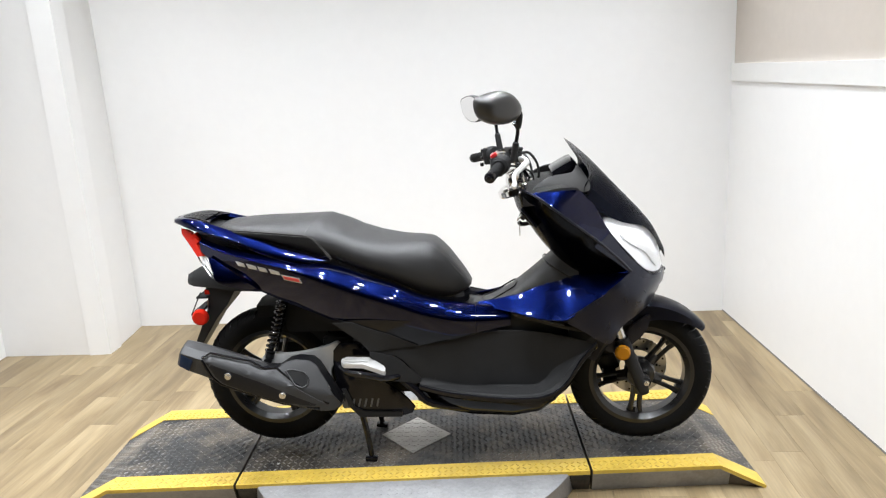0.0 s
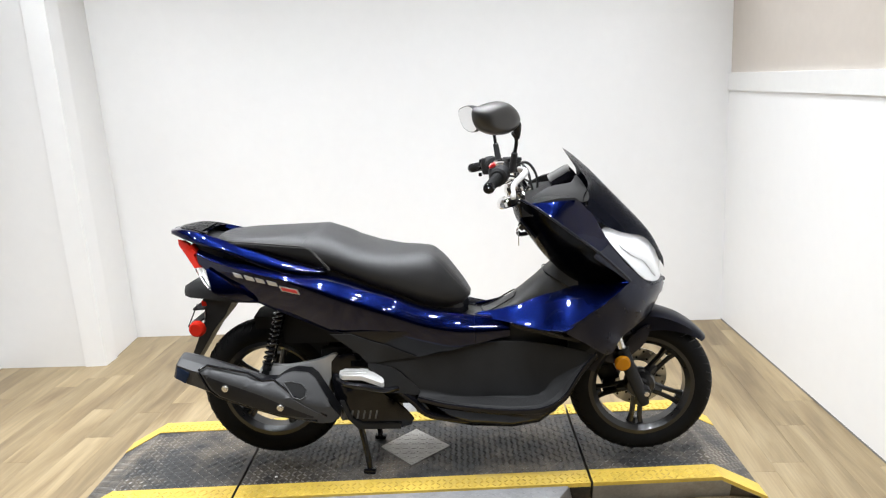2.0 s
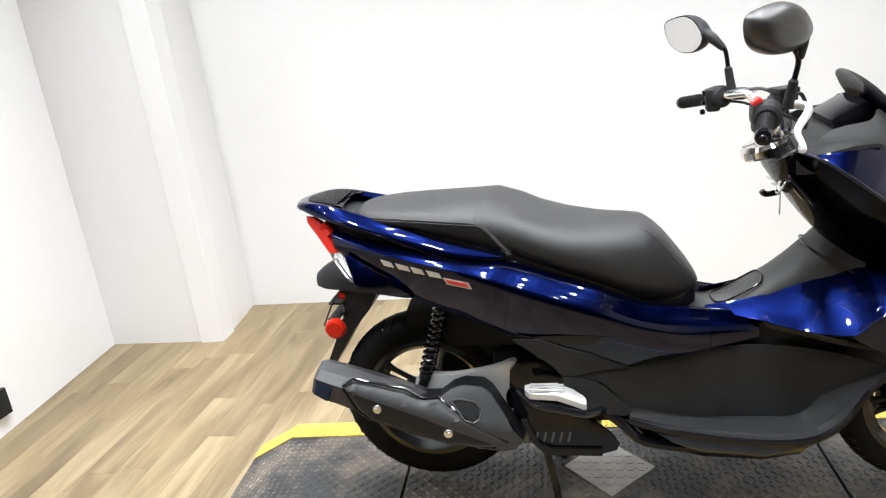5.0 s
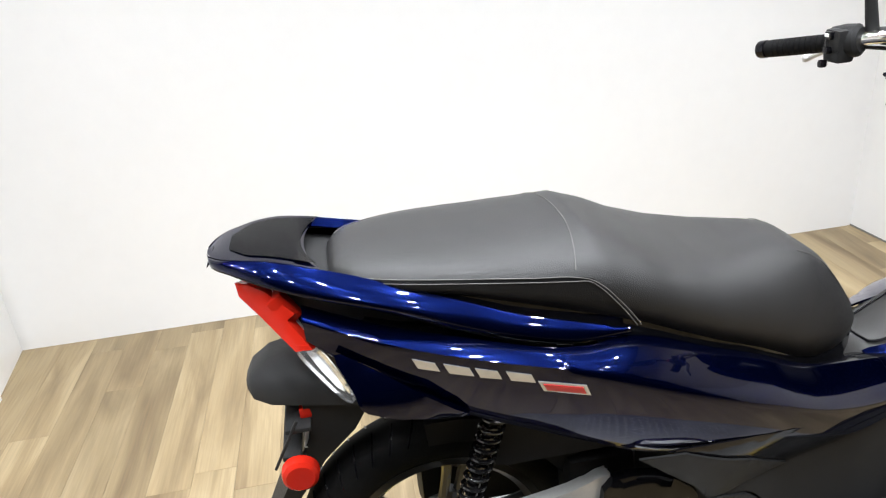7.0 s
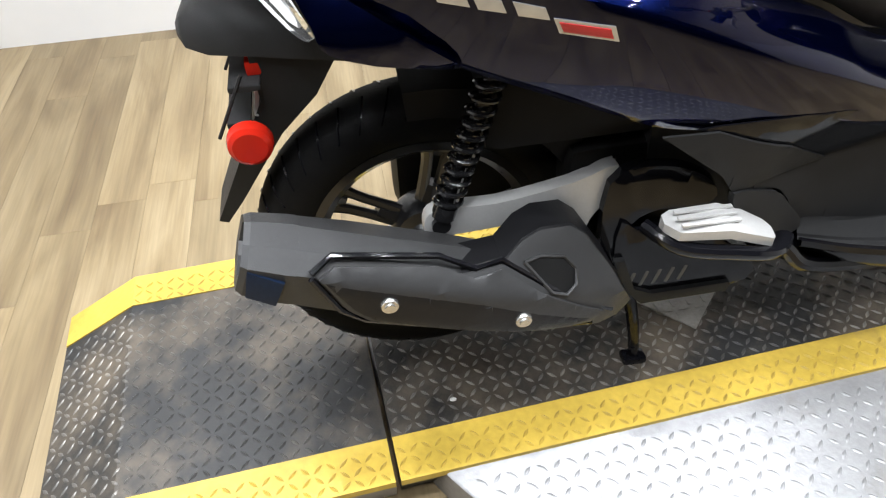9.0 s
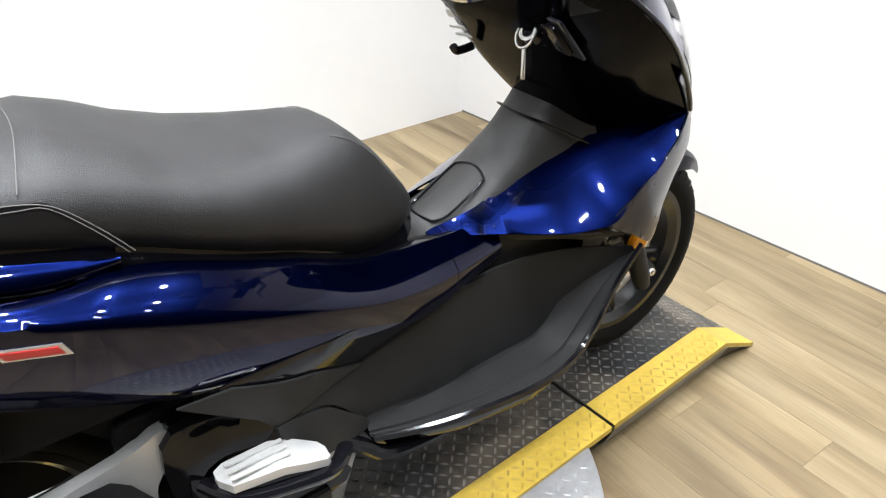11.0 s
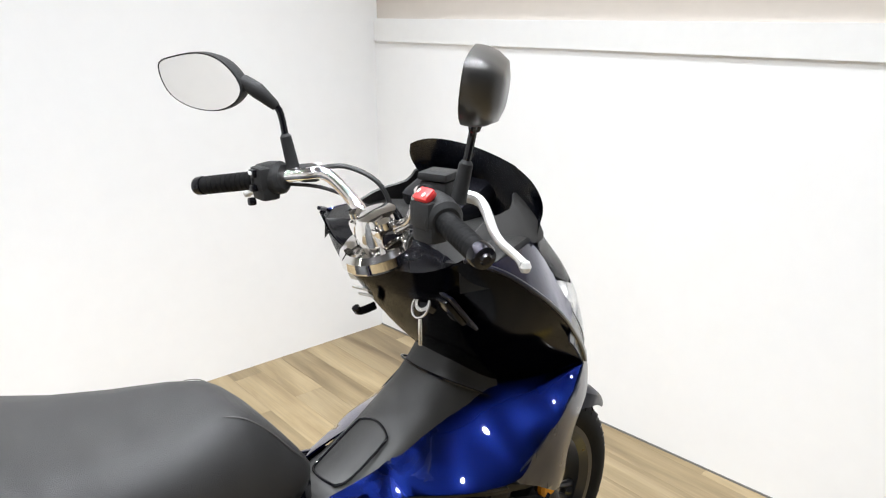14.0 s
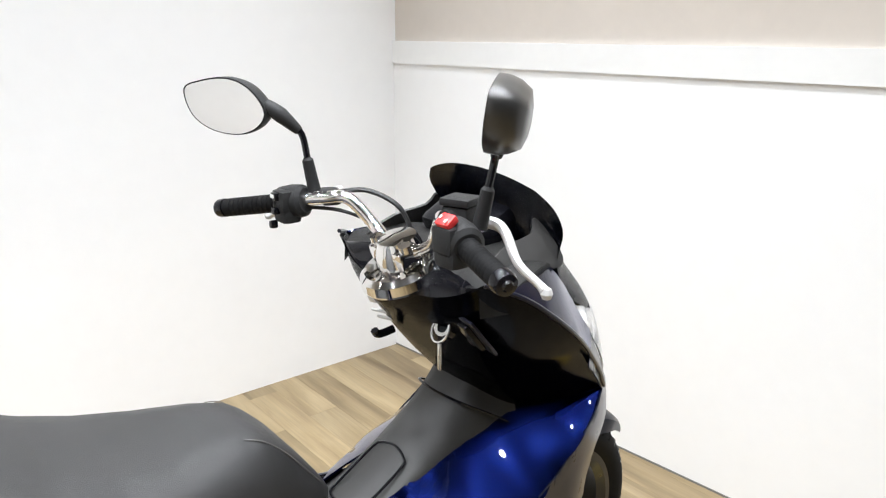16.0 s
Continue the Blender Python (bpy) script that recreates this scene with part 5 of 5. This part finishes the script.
both("floor_side_panel", [(0.378, 0.462), (0.443, 0.461), (0.538, 0.460), (0.63, 0.474), (0.716, 0.488), (0.814, 0.494), (0.97, 0.484), (1.06, 0.474), (1.122, 0.463), (1.146, 0.453), (1.122, 0.430), (1.046, 0.378), (1.003, 0.344), (0.972, 0.304), (0.907, 0.287), (0.747, 0.298), (0.648, 0.312), (0.541, 0.341), (0.50, 0.395), (0.461, 0.433)], W_FL, MATTE, bike, "matte black floorboard side panel", 0.005, 0.025, 3)
both("step_corner", [(0.378, 0.460), (0.461, 0.431), (0.505, 0.385), (0.543, 0.339), (0.53, 0.322), (0.48, 0.338), (0.437, 0.352), (0.405, 0.40)], lambda x, z: W_FL(x, z) + 0.006, MATTE, bike, "matte black step corner", 0.012, 0.025, 3)
SI = [(0.541, 0.343), (0.649, 0.315), (0.767, 0.299), (0.907, 0.290), (0.967, 0.306), (1.003, 0.349), (1.06, 0.395), (1.122, 0.444)]
SO = [(0.535, -0.185, 0.322), (0.625, -0.205, 0.306), (0.73, -0.222, 0.297), (0.86, -0.230, 0.288), (0.965, -0.216, 0.287), (1.037, -0.202, 0.325), (1.090, -0.198, 0.408), (1.144, -0.200, 0.474)]
for q in (-1, 1):
    ins = spline([(x, -W_FL(x, z) + 0.002, z) for x, z in SI], 5)
    outs = spline(SO, 5)
    rows = []
    for p, o in zip(ins, outs):
        r = []
        for t, dz in ((0.0, 0.0), (0.05, -0.007), (0.30, -0.010), (0.62, -0.010), (0.66, -0.006), (0.70, -0.010), (0.92, -0.009), (0.97, 0.0), (1.0, 0.001)):
            c = p + (o - p) * t
            r.append((c.x, -q * c.y, c.z + dz))
        rows.append(r)
    sl = part("foot_sill", loft(rows, closed=False), MATTE, bike, "ribbed matte black foot sill", sharp=40)
    rows = []
    for k, o in enumerate(outs):
        rows.append([(o.x, -q * o.y, o.z + 0.001), (o.x + 0.002, -q * (o.y - 0.006), o.z - 0.002), (o.x + 0.004, -q * (o.y - 0.006), o.z - 0.014), (o.x + 0.006, -q * (o.y + 0.004), o.z - 0.024), (o.x + 0.006, -q * (o.y + 0.03), o.z - 0.024)])
    part("sill_edge", loft(rows, closed=False), GLOSS, bike, "gloss black sill edge", sharp=40)
W_UP = surf([(0.256, 0.567, 0.214), (0.38, 0.57, 0.226), (0.515, 0.56, 0.212), (0.61, 0.53, 0.184), (0.82, 0.505, 0.138), (0.537, 0.455, 0.168), (0.455, 0.50, 0.200), (0.40, 0.455, 0.208)])
both("corner_panel", [(0.256, 0.568), (0.327, 0.571), (0.448, 0.520), (0.540, 0.461), (0.444, 0.462), (0.377, 0.459), (0.351, 0.495)], W_UP, MATTE, bike, "matte black corner panel", 0.005, 0.025, 2, False)
both("infill_panel", [(0.300, 0.574), (0.376, 0.580), (0.51, 0.569), (0.602, 0.536), (0.72, 0.500), (0.82, 0.497), (0.72, 0.488), (0.539, 0.459), (0.448, 0.518), (0.327, 0.568)], lambda x, z: W_UP(x, z) - 0.005, GLOSS, bike, "gloss black infill panel", 0.004, 0.025, 2)
part("floor_core", loft([[(x, -w, z1), (x, -w, z0), (x, -w * 0.7, z0 - 0.02), (x, w * 0.7, z0 - 0.02), (x, w, z0), (x, w, z1)] for x, w, z0, z1 in ((0.30, 0.10, 0.36, 0.52), (0.40, 0.14, 0.34, 0.50), (0.55, 0.13, 0.30, 0.52), (0.80, 0.105, 0.26, 0.54), (1.0, 0.10, 0.27, 0.55), (1.10, 0.10, 0.34, 0.57), (1.16, 0.08, 0.42, 0.58))]), MATTE, bike, sharp=40)
secs = []
for x, w, zt_, zb_ in ((0.52, 0.14, 0.295, 0.225), (0.60, 0.178, 0.295, 0.205), (0.72, 0.208, 0.284, 0.195), (0.86, 0.222, 0.272, 0.196), (0.95, 0.208, 0.270, 0.206), (1.01, 0.176, 0.285, 0.236), (1.05, 0.15, 0.325, 0.28), (1.07, 0.12, 0.36, 0.33)):
    secs.append([(x, -w, zt_), (x, -w * 0.99, zb_ + (zt_ - zb_) * 0.55), (x, -w * 0.86, zb_ + (zt_ - zb_) * 0.12), (x, -w * 0.6, zb_), (x, w * 0.6, zb_), (x, w * 0.86, zb_ + (zt_ - zb_) * 0.12), (x, w * 0.99, zb_ + (zt_ - zb_) * 0.55), (x, w, zt_)])
part("belly_cowl", loft(secs), GLOSS, bike, "gloss black belly cowl", sharp=50)
both("leg_gap_cover", [(0.87, 0.572), (0.94, 0.565), (1.015, 0.546), (1.10, 0.51), (1.05, 0.516), (0.96, 0.532), (0.88, 0.54)], lambda x, z: float(np.interp(x, [0.86, 1.0, 1.1], [0.112, 0.182, 0.200])), GLOSS, bike, "", 0.01, 0.03, 2)
both("vent_slot", [(0.885, 0.560), (0.95, 0.552), (1.03, 0.535), (1.03, 0.530), (0.95, 0.545), (0.885, 0.553)], lambda x, z: float(np.interp(x, [0.86, 1.0, 1.1], [0.118, 0.188, 0.206])), GREY, bike, "", 0.01, 0.03, 2)
part("radiator_core", loft([[(x, -w, z1), (x, -w, z0), (x, w, z0), (x, w, z1)] for x, w, z0, z1 in ((1.06, 0.13, 0.40, 0.62), (1.16, 0.12, 0.48, 0.68), (1.26, 0.09, 0.56, 0.72), (1.33, 0.05, 0.62, 0.74))]), ENGINE, bike)

# engine, swingarm, shock, exhaust
part("engine_block", box((0.33, 0.0, 0.33), (0.26, 0.17, 0.20), 0.03), ENGINE, bike, "black engine block")
part("cylinder_head", box((0.27, -0.02, 0.42), (0.18, 0.16, 0.12), 0.03), ENGINE, bike)
part("gearcase", box((0.15, 0.13, 0.32), (0.42, 0.09, 0.15), 0.03), ENGINE, bike, "black gearcase")
part("fan_cover", lathe([(0, 0), (0.07, 0), (0.075, -0.02), (0.05, -0.035), (0, -0.035)], (0.36, -0.09, 0.33)), ENGINE, bike)
part("oil_pan", box((0.45, 0, 0.30), (0.16, 0.16, 0.12), 0.03), ENGINE, bike)
part("under_seat_box", box((0.22, 0.0, 0.56), (0.34, 0.20, 0.14), 0.03), ENGINE, bike)
part("inner_mudguard", loft([[RC + Vector((r * math.cos(a), y, r * math.sin(a))) for y, r in ((-0.075, 0.25), (-0.075, 0.295), (0.0, 0.305), (0.075, 0.295), (0.075, 0.25))] for a in (radians(d) for d in range(5, 96, 10))], closed=False), ENGINE, bike)
sw_out = [(-0.035, 0.412), (-0.034, 0.376), (0.013, 0.374), (0.10, 0.378), (0.153, 0.380), (0.177, 0.345), (0.192, 0.289), (0.236, 0.224), (0.247, 0.234), (0.216, 0.301), (0.212, 0.354), (0.229, 0.386), (0.251, 0.420), (0.246, 0.462), (0.18, 0.440), (0.07, 0.422), (-0.01, 0.426)]
part("swingarm", shell(sw_out, lambda x, z: 0.122, 0.024, 0.03, -1, 3), ALU, bike, "cast silver swingarm")
for c, r, h in (((-0.016, -0.113, 0.392), 0.014, 0.010), ((0.246, -0.113, 0.437), 0.009, 0.008), ((0.236, -0.120, 0.300), 0.018, 0.012)):
    part("swingarm_bolt", bolt(c, r, h=h), STEEL, bike, "steel pivot bolt")
part("bracket_stud", bolt((0.248, -0.10, 0.449), 0.006, (0, -0.2, 1), 0.014), STEEL, bike)
for q in (-1, 1):
    a, b = Vector((-0.014, q * 0.118, 0.400)), Vector((0.076, q * 0.112, 0.67))
    d = (b - a).normalized()
    sh = part("shock_absorber", join(tube([a, b], 0.011, 10, 1), tube([a + d * 0.012, a + d * 0.034], 0.018, 14, 1), tube([b - d * 0.03, b], 0.012, 14, 1), lathe([(0, -0.012), (0.014, -0.012), (0.014, 0.012), (0, 0.012)], a, (0, 1, 0), 16)), SPRING, bike, "rear shock absorber")
    s1 = d.orthogonal().normalized()
    s2 = d.cross(s1)
    L = (b - a).length
    part("coil_spring", tube([a + d * (0.03 + (L - 0.06) * k / 108.0) + (s1 * math.cos(2 * math.pi * k / 9.0) + s2 * math.sin(2 * math.pi * k / 9.0)) * 0.0185 for k in range(109)], 0.0038, 8, 2), SPRING, sh, "glossy black coil spring")

# muffler: faceted barrel with a plastic shield
MD, MU = Vector((0.940, 0, -0.343)), Vector((0.343, 0, 0.940))
MO0 = Vector((-0.275, 0, 0.452))


MUF = [(0.03, 0.256, -0.043, -0.020, 0.036, 0.056, 0.066), (0.12, 0.262, -0.045, -0.022, 0.040, 0.060, 0.069), (0.26, 0.262, -0.044, -0.024, 0.040, 0.060, 0.068), (0.32, 0.260, -0.043, -0.025, 0.036, 0.056, 0.064), (0.42, 0.250, -0.038, -0.024, 0.026, 0.046, 0.054), (0.50, 0.234, -0.030, -0.018, 0.014, 0.032, 0.038), (0.565, 0.206, -0.012, -0.008, 0.002, 0.010, 0.012)]


def muffler_ring(s, yo, ub, ul, um, u1, ut, k=1.0):
    """A faceted section square to the muffler's axis, swelled by k about its centre."""
    sec = [(ub + 0.014, -0.125), (ub, -0.155), (ub, -yo + 0.045), (ul, -yo + 0.008), (um, -yo), (u1, -yo + 0.024), (ut, -yo + 0.060), (ut - 0.018, -0.155), (ut - 0.045, -0.125)]
    return [MO0 + MD * s + MU * (0.018 + (u - 0.018) * k) + Vector((0, -0.19 + (y + 0.19) * k, 0)) for u, y in sec]


muf = part("muffler", loft([muffler_ring(*r) for r in MUF]), MUFF, bike, "black exhaust muffler", sharp=16)
part("muffler_cap", loft([muffler_ring(s, *MUF[0][1:], k) for s, k in ((0.004, 0.60), (-0.014, 0.66), (-0.016, 0.86), (-0.008, 0.94), (0.040, 1.025), (0.050, 1.025), (0.052, 0.9))]), MUFF, muf, "charcoal muffler end cap", sharp=16)


def w_bar(x, z):
    """Half width of the shield face at a place: flat outer face with a chamfered top and foot."""
    r = Vector((x, 0, z)) - MO0
    s, u = r.dot(MD), r.dot(MU)
    face = float(np.interp(s, [0, 0.12, 0.30, 0.38, 0.45, 0.52, 0.58], [0.256, 0.262, 0.261, 0.256, 0.246, 0.230, 0.203]))
    return face - 0.85 * max(0.0, u - 0.044) - 0.9 * max(0.0, -0.022 - u)


at_m = lambda s, u: (MO0.x + MD.x * s + MU.x * u, MO0.z + MD.z * s + MU.z * u)
# dark blue patch on the outer facet of the cap
part("cap_tint", shell([at_m(s, u) for s, u in ((-0.008, 0.030), (0.038, 0.024), (0.034, -0.016), (-0.004, -0.012))], lambda x, z: 0.2555 + 0.17 * (Vector((x, 0, z)) - MO0).dot(MD), 0.006, 0.02, -1, 1, False), CAP_BLUE, muf, "dark blue patch on the end cap")
shd = part("heat_shield", shell([at_m(s, u) for s, u in ((0.262, 0.062), (0.319, 0.076), (0.344, 0.101), (0.37, 0.114), (0.418, 0.120), (0.446, 0.111), (0.50, 0.073), (0.565, 0.014), (0.552, -0.015), (0.494, -0.029), (0.372, -0.037), (0.262, -0.040))], lambda x, z: w_bar(x, z) + 0.003, 0.007, 0.012, -1, 1, False), MUFF, muf, "charcoal plastic heat shield", 30)
part("shield_inlay", shell([at_m(s, u) for s, u in ((0.077, 0.042), (0.093, 0.058), (0.227, 0.070), (0.28, 0.062), (0.317, 0.073), (0.508, 0.010), (0.493, -0.010), (0.374, -0.027), (0.252, -0.027), (0.158, -0.020), (0.124, -0.004))], lambda x, z: w_bar(x, z) + 0.0085, 0.010, 0.012, -1, 1, False), MUFF, shd, "raised plate of the heat shield", 30)
part("shield_lower_plate", shell([at_m(s, u) for s, u in ((0.086, 0.038), (0.30, 0.029), (0.49, 0.000), (0.484, -0.007), (0.374, -0.022), (0.252, -0.022), (0.162, -0.016), (0.130, 0.0))], lambda x, z: w_bar(x, z) + 0.0096, 0.006, 0.012, -1, 1, False), SHIELD_IN, shd, "dark lower plate of the heat shield", 30)
for run in (((0.066, 0.045), (0.088, 0.065), (0.227, 0.077), (0.28, 0.069), (0.316, 0.080), (0.40, 0.052), (0.525, 0.008)), ((0.068, 0.038), (0.116, -0.009), (0.154, -0.027), (0.252, -0.034), (0.374, -0.034), (0.50, -0.016))):
    part("shield_groove", tube([(x, -w_bar(x, z) - 0.002, z) for x, z in (at_m(s, u) for s, u in run)], 0.0045, 6, 3, False), GLOSS, shd)
rows = []
for s, u in ((0.262, 0.062), (0.319, 0.076), (0.344, 0.101), (0.37, 0.114), (0.418, 0.120), (0.446, 0.111), (0.50, 0.073), (0.565, 0.014)):
    x0, z0 = at_m(s, u)
    wo = w_bar(x0, z0) + 0.002
    rows.append([(x0, -wo, z0 - 0.003), (x0, -wo + 0.004, z0 + 0.001), (x0, -max(0.115, wo - 0.06), z0 - 0.002), (x0, -max(0.112, wo - 0.065), z0 - 0.03)])
part("shield_top", loft(rows, closed=False), SHIELD_IN, shd, "dark folded top of the heat shield", sharp=30)
SLOT = [(0.350, 0.080), (0.374, 0.088), (0.412, 0.088), (0.434, 0.076), (0.438, 0.058), (0.424, 0.047), (0.400, 0.049)]
# no opening is cut: a black panel gives the shade of the slot
part("slot_dark_panel", shell([at_m(s, u) for s, u in SLOT], lambda x, z: w_bar(x, z) + 0.0045, 0.004, 0.010, -1, 1, False), ENGINE, shd, "raised dark panel standing in for the shaded slot of the heat shield")
part("slot_rim", tube([(x, -w_bar(x, z) - 0.0045, z) for x, z in (at_m(s, u) for s, u in SLOT + SLOT[:1])], 0.003, 6, 1, False), MUFF, shd)
part("shield_bolt", bolt((-0.107, -w_bar(-0.107, 0.408) - 0.010, 0.408), 0.0125, h=0.008), STEEL, shd, "steel shield bolt")
part("shield_bolt", bolt((0.074, -w_bar(0.074, 0.331) - 0.010, 0.331), 0.0125, h=0.008), STEEL, shd, "steel shield bolt")
MB = Vector((0.20, -0.150, 0.285))
md = MD
part("exhaust_pipe", tube([MB - md * 0.05, MB + Vector((0.06, 0.02, -0.03)), (0.36, -0.10, 0.235), (0.46, -0.06, 0.24)], 0.016, 12, 6), ALU, bike)

# passenger footrests and brackets
for q in (-1, 1):
    br = part("footrest_bracket", shell([(0.232, 0.44), (0.30, 0.47), (0.36, 0.455), (0.385, 0.42), (0.36, 0.395), (0.31, 0.39), (0.275, 0.36), (0.27, 0.30), (0.25, 0.25), (0.235, 0.29)], lambda x, z: 0.138 + 0.25 * max(0, x - 0.26), 0.02, 0.025, q, 3), GLOSS, bike, "black passenger footrest bracket")
    peg = [[(x, q * y, z) for y, z in ((w0, zc - 0.012), (w1 - 0.010, zc - 0.012), (w1 - 0.010, zc + 0.003), (w0, zc + 0.008))] for x, w0, w1, zc in ((0.278, 0.212, 0.235, 0.430), (0.292, 0.205, 0.258, 0.431), (0.36, 0.208, 0.272, 0.434), (0.395, 0.215, 0.275, 0.422), (0.425, 0.228, 0.272, 0.408), (0.432, 0.24, 0.265, 0.404))]
    pg = part("footrest", loft(peg), ALU, br, "folded alloy passenger footrest", sharp=25)
    for y in (0.217, 0.231, 0.245):
        part("footrest_rib", box((0.335, q * y, 0.4425), (0.085, 0.006, 0.004), 0.001, (0, 2, 0)), ALU, pg)
    part("footrest_arm", tube([(0.262, q * 0.20, 0.412), (0.30, q * 0.245, 0.402), (0.37, q * 0.265, 0.398), (0.43, q * 0.262, 0.384), (0.47, q * 0.225, 0.372)], 0.011, 10, 5, flat=1.4), GLOSS, br)
for q in (-1, 1):
    part("frame_rail", tube([(0.45, q * 0.17, 0.36), (0.52, q * 0.175, 0.30), (0.58, q * 0.18, 0.25), (0.75, q * 0.17, 0.22)], 0.014, 10, 5), GLOSS, bike)
both("engine_cover", [(0.257, 0.370), (0.284, 0.350), (0.368, 0.340), (0.446, 0.290), (0.512, 0.219), (0.463, 0.186), (0.315, 0.189), (0.282, 0.238), (0.254, 0.294)], lambda x, z: 0.146, GLOSS, bike, "gloss black engine side cover", 0.01, 0.03, 2)
both("cover_rim", [(0.252, 0.297), (0.268, 0.297), (0.295, 0.226), (0.328, 0.209), (0.465, 0.207), (0.464, 0.187), (0.312, 0.188), (0.278, 0.226)], lambda x, z: 0.156, MATTE, bike, "", 0.014, 0.03, 1, False)
guard = part("engine_guard", join(box((0.325, -0.118, 0.226), (0.15, 0.05, 0.010), 0.004, (0, -4, 0)), box((0.262, -0.122, 0.245), (0.02, 0.05, 0.05), 0.006, (0, 12, 0))), GUARD, bike, "grey slotted guard below the engine")
for x in (0.29, 0.312, 0.334, 0.356, 0.378):
    part("guard_slat", box((x, -0.132, 0.240), (0.007, 0.030, 0.034), 0.002, (0, 15, 0)), GUARD, guard)

# centre stand
part("centre_stand", join(*[tube([(0.30, q * 0.10, 0.22), (0.325, q * 0.12, 0.10), (0.335, q * 0.128, 0.022)], [0.012, 0.011, 0.010], 10, 4) for q in (-1, 1)], *[box((0.335, q * 0.130, 0.010), (0.045, 0.03, 0.016), 0.006, (0, 6, 0)) for q in (-1, 1)], tube([(0.305, -0.105, 0.19), (0.305, 0.105, 0.19)], 0.011, 10, 1)), GLOSS, bike, "black centre stand")

# badge along the lower side cowl
for q in (-1, 1):
    for g in range(4):
        x0 = -0.066 + 0.041 * g
        ln = 0.034 if g % 2 else 0.030
        part("badge_bar", shell([(x0 + a, crease(x0 + a) - 0.015 + b) for a, b in ((0.0, 0.0), (ln, -0.001), (ln + 0.006, -0.014), (0.007, -0.015))], lambda p, r: w_cowl(p, r) + 0.0025, 0.0025, 0.02, q, 1, False), BADGE, bike, "slanted chrome badge bar")
    bp = part("badge_plate", shell([(0.100, crease(0.10) - 0.026), (0.165, crease(0.165) - 0.018), (0.172, crease(0.172) - 0.034), (0.108, crease(0.108) - 0.042)], lambda p, r: w_cowl(p, r) + 0.003, 0.003, 0.02, q, 1, False), BADGE, bike, "small silver badge plate")
    part("badge_flash", shell([(0.106, crease(0.106) - 0.029), (0.160, crease(0.160) - 0.022), (0.165, crease(0.165) - 0.032), (0.112, crease(0.112) - 0.039)], lambda p, r: w_cowl(p, r) + 0.0042, 0.003, 0.02, q, 1, False), BADGE_RED, bp, "red badge flash")

# ---- floor planks (last: many alike pieces) ----
PW, PL = 0.125, 0.92
plank_mesh = None
rng = random.Random(4)
col = 0
x = -2.30
while x < 2.75:
    y = -3.75 - rng.random() * PL
    while y < 1.98:
        y0, y1 = max(y, -3.75), min(y + PL, 1.98)
        if y1 - y0 > 0.05:
            full = abs((y1 - y0) - PL) < 1e-6
            if full and plank_mesh:
                ob = new("plank", plank_mesh)
            else:
                bm = box((0, 0, 0), (PW - 0.0007, y1 - y0 - 0.0007, 0.006), 0.0)
                ob = part("plank", bm, OAK, smooth=False)
                if full:
                    plank_mesh = ob.data
            ob.parent = floor
            ob.location = (x + PW / 2, (y0 + y1) / 2, FLOOR_Z - 0.003)
        y += PL
    x += PW
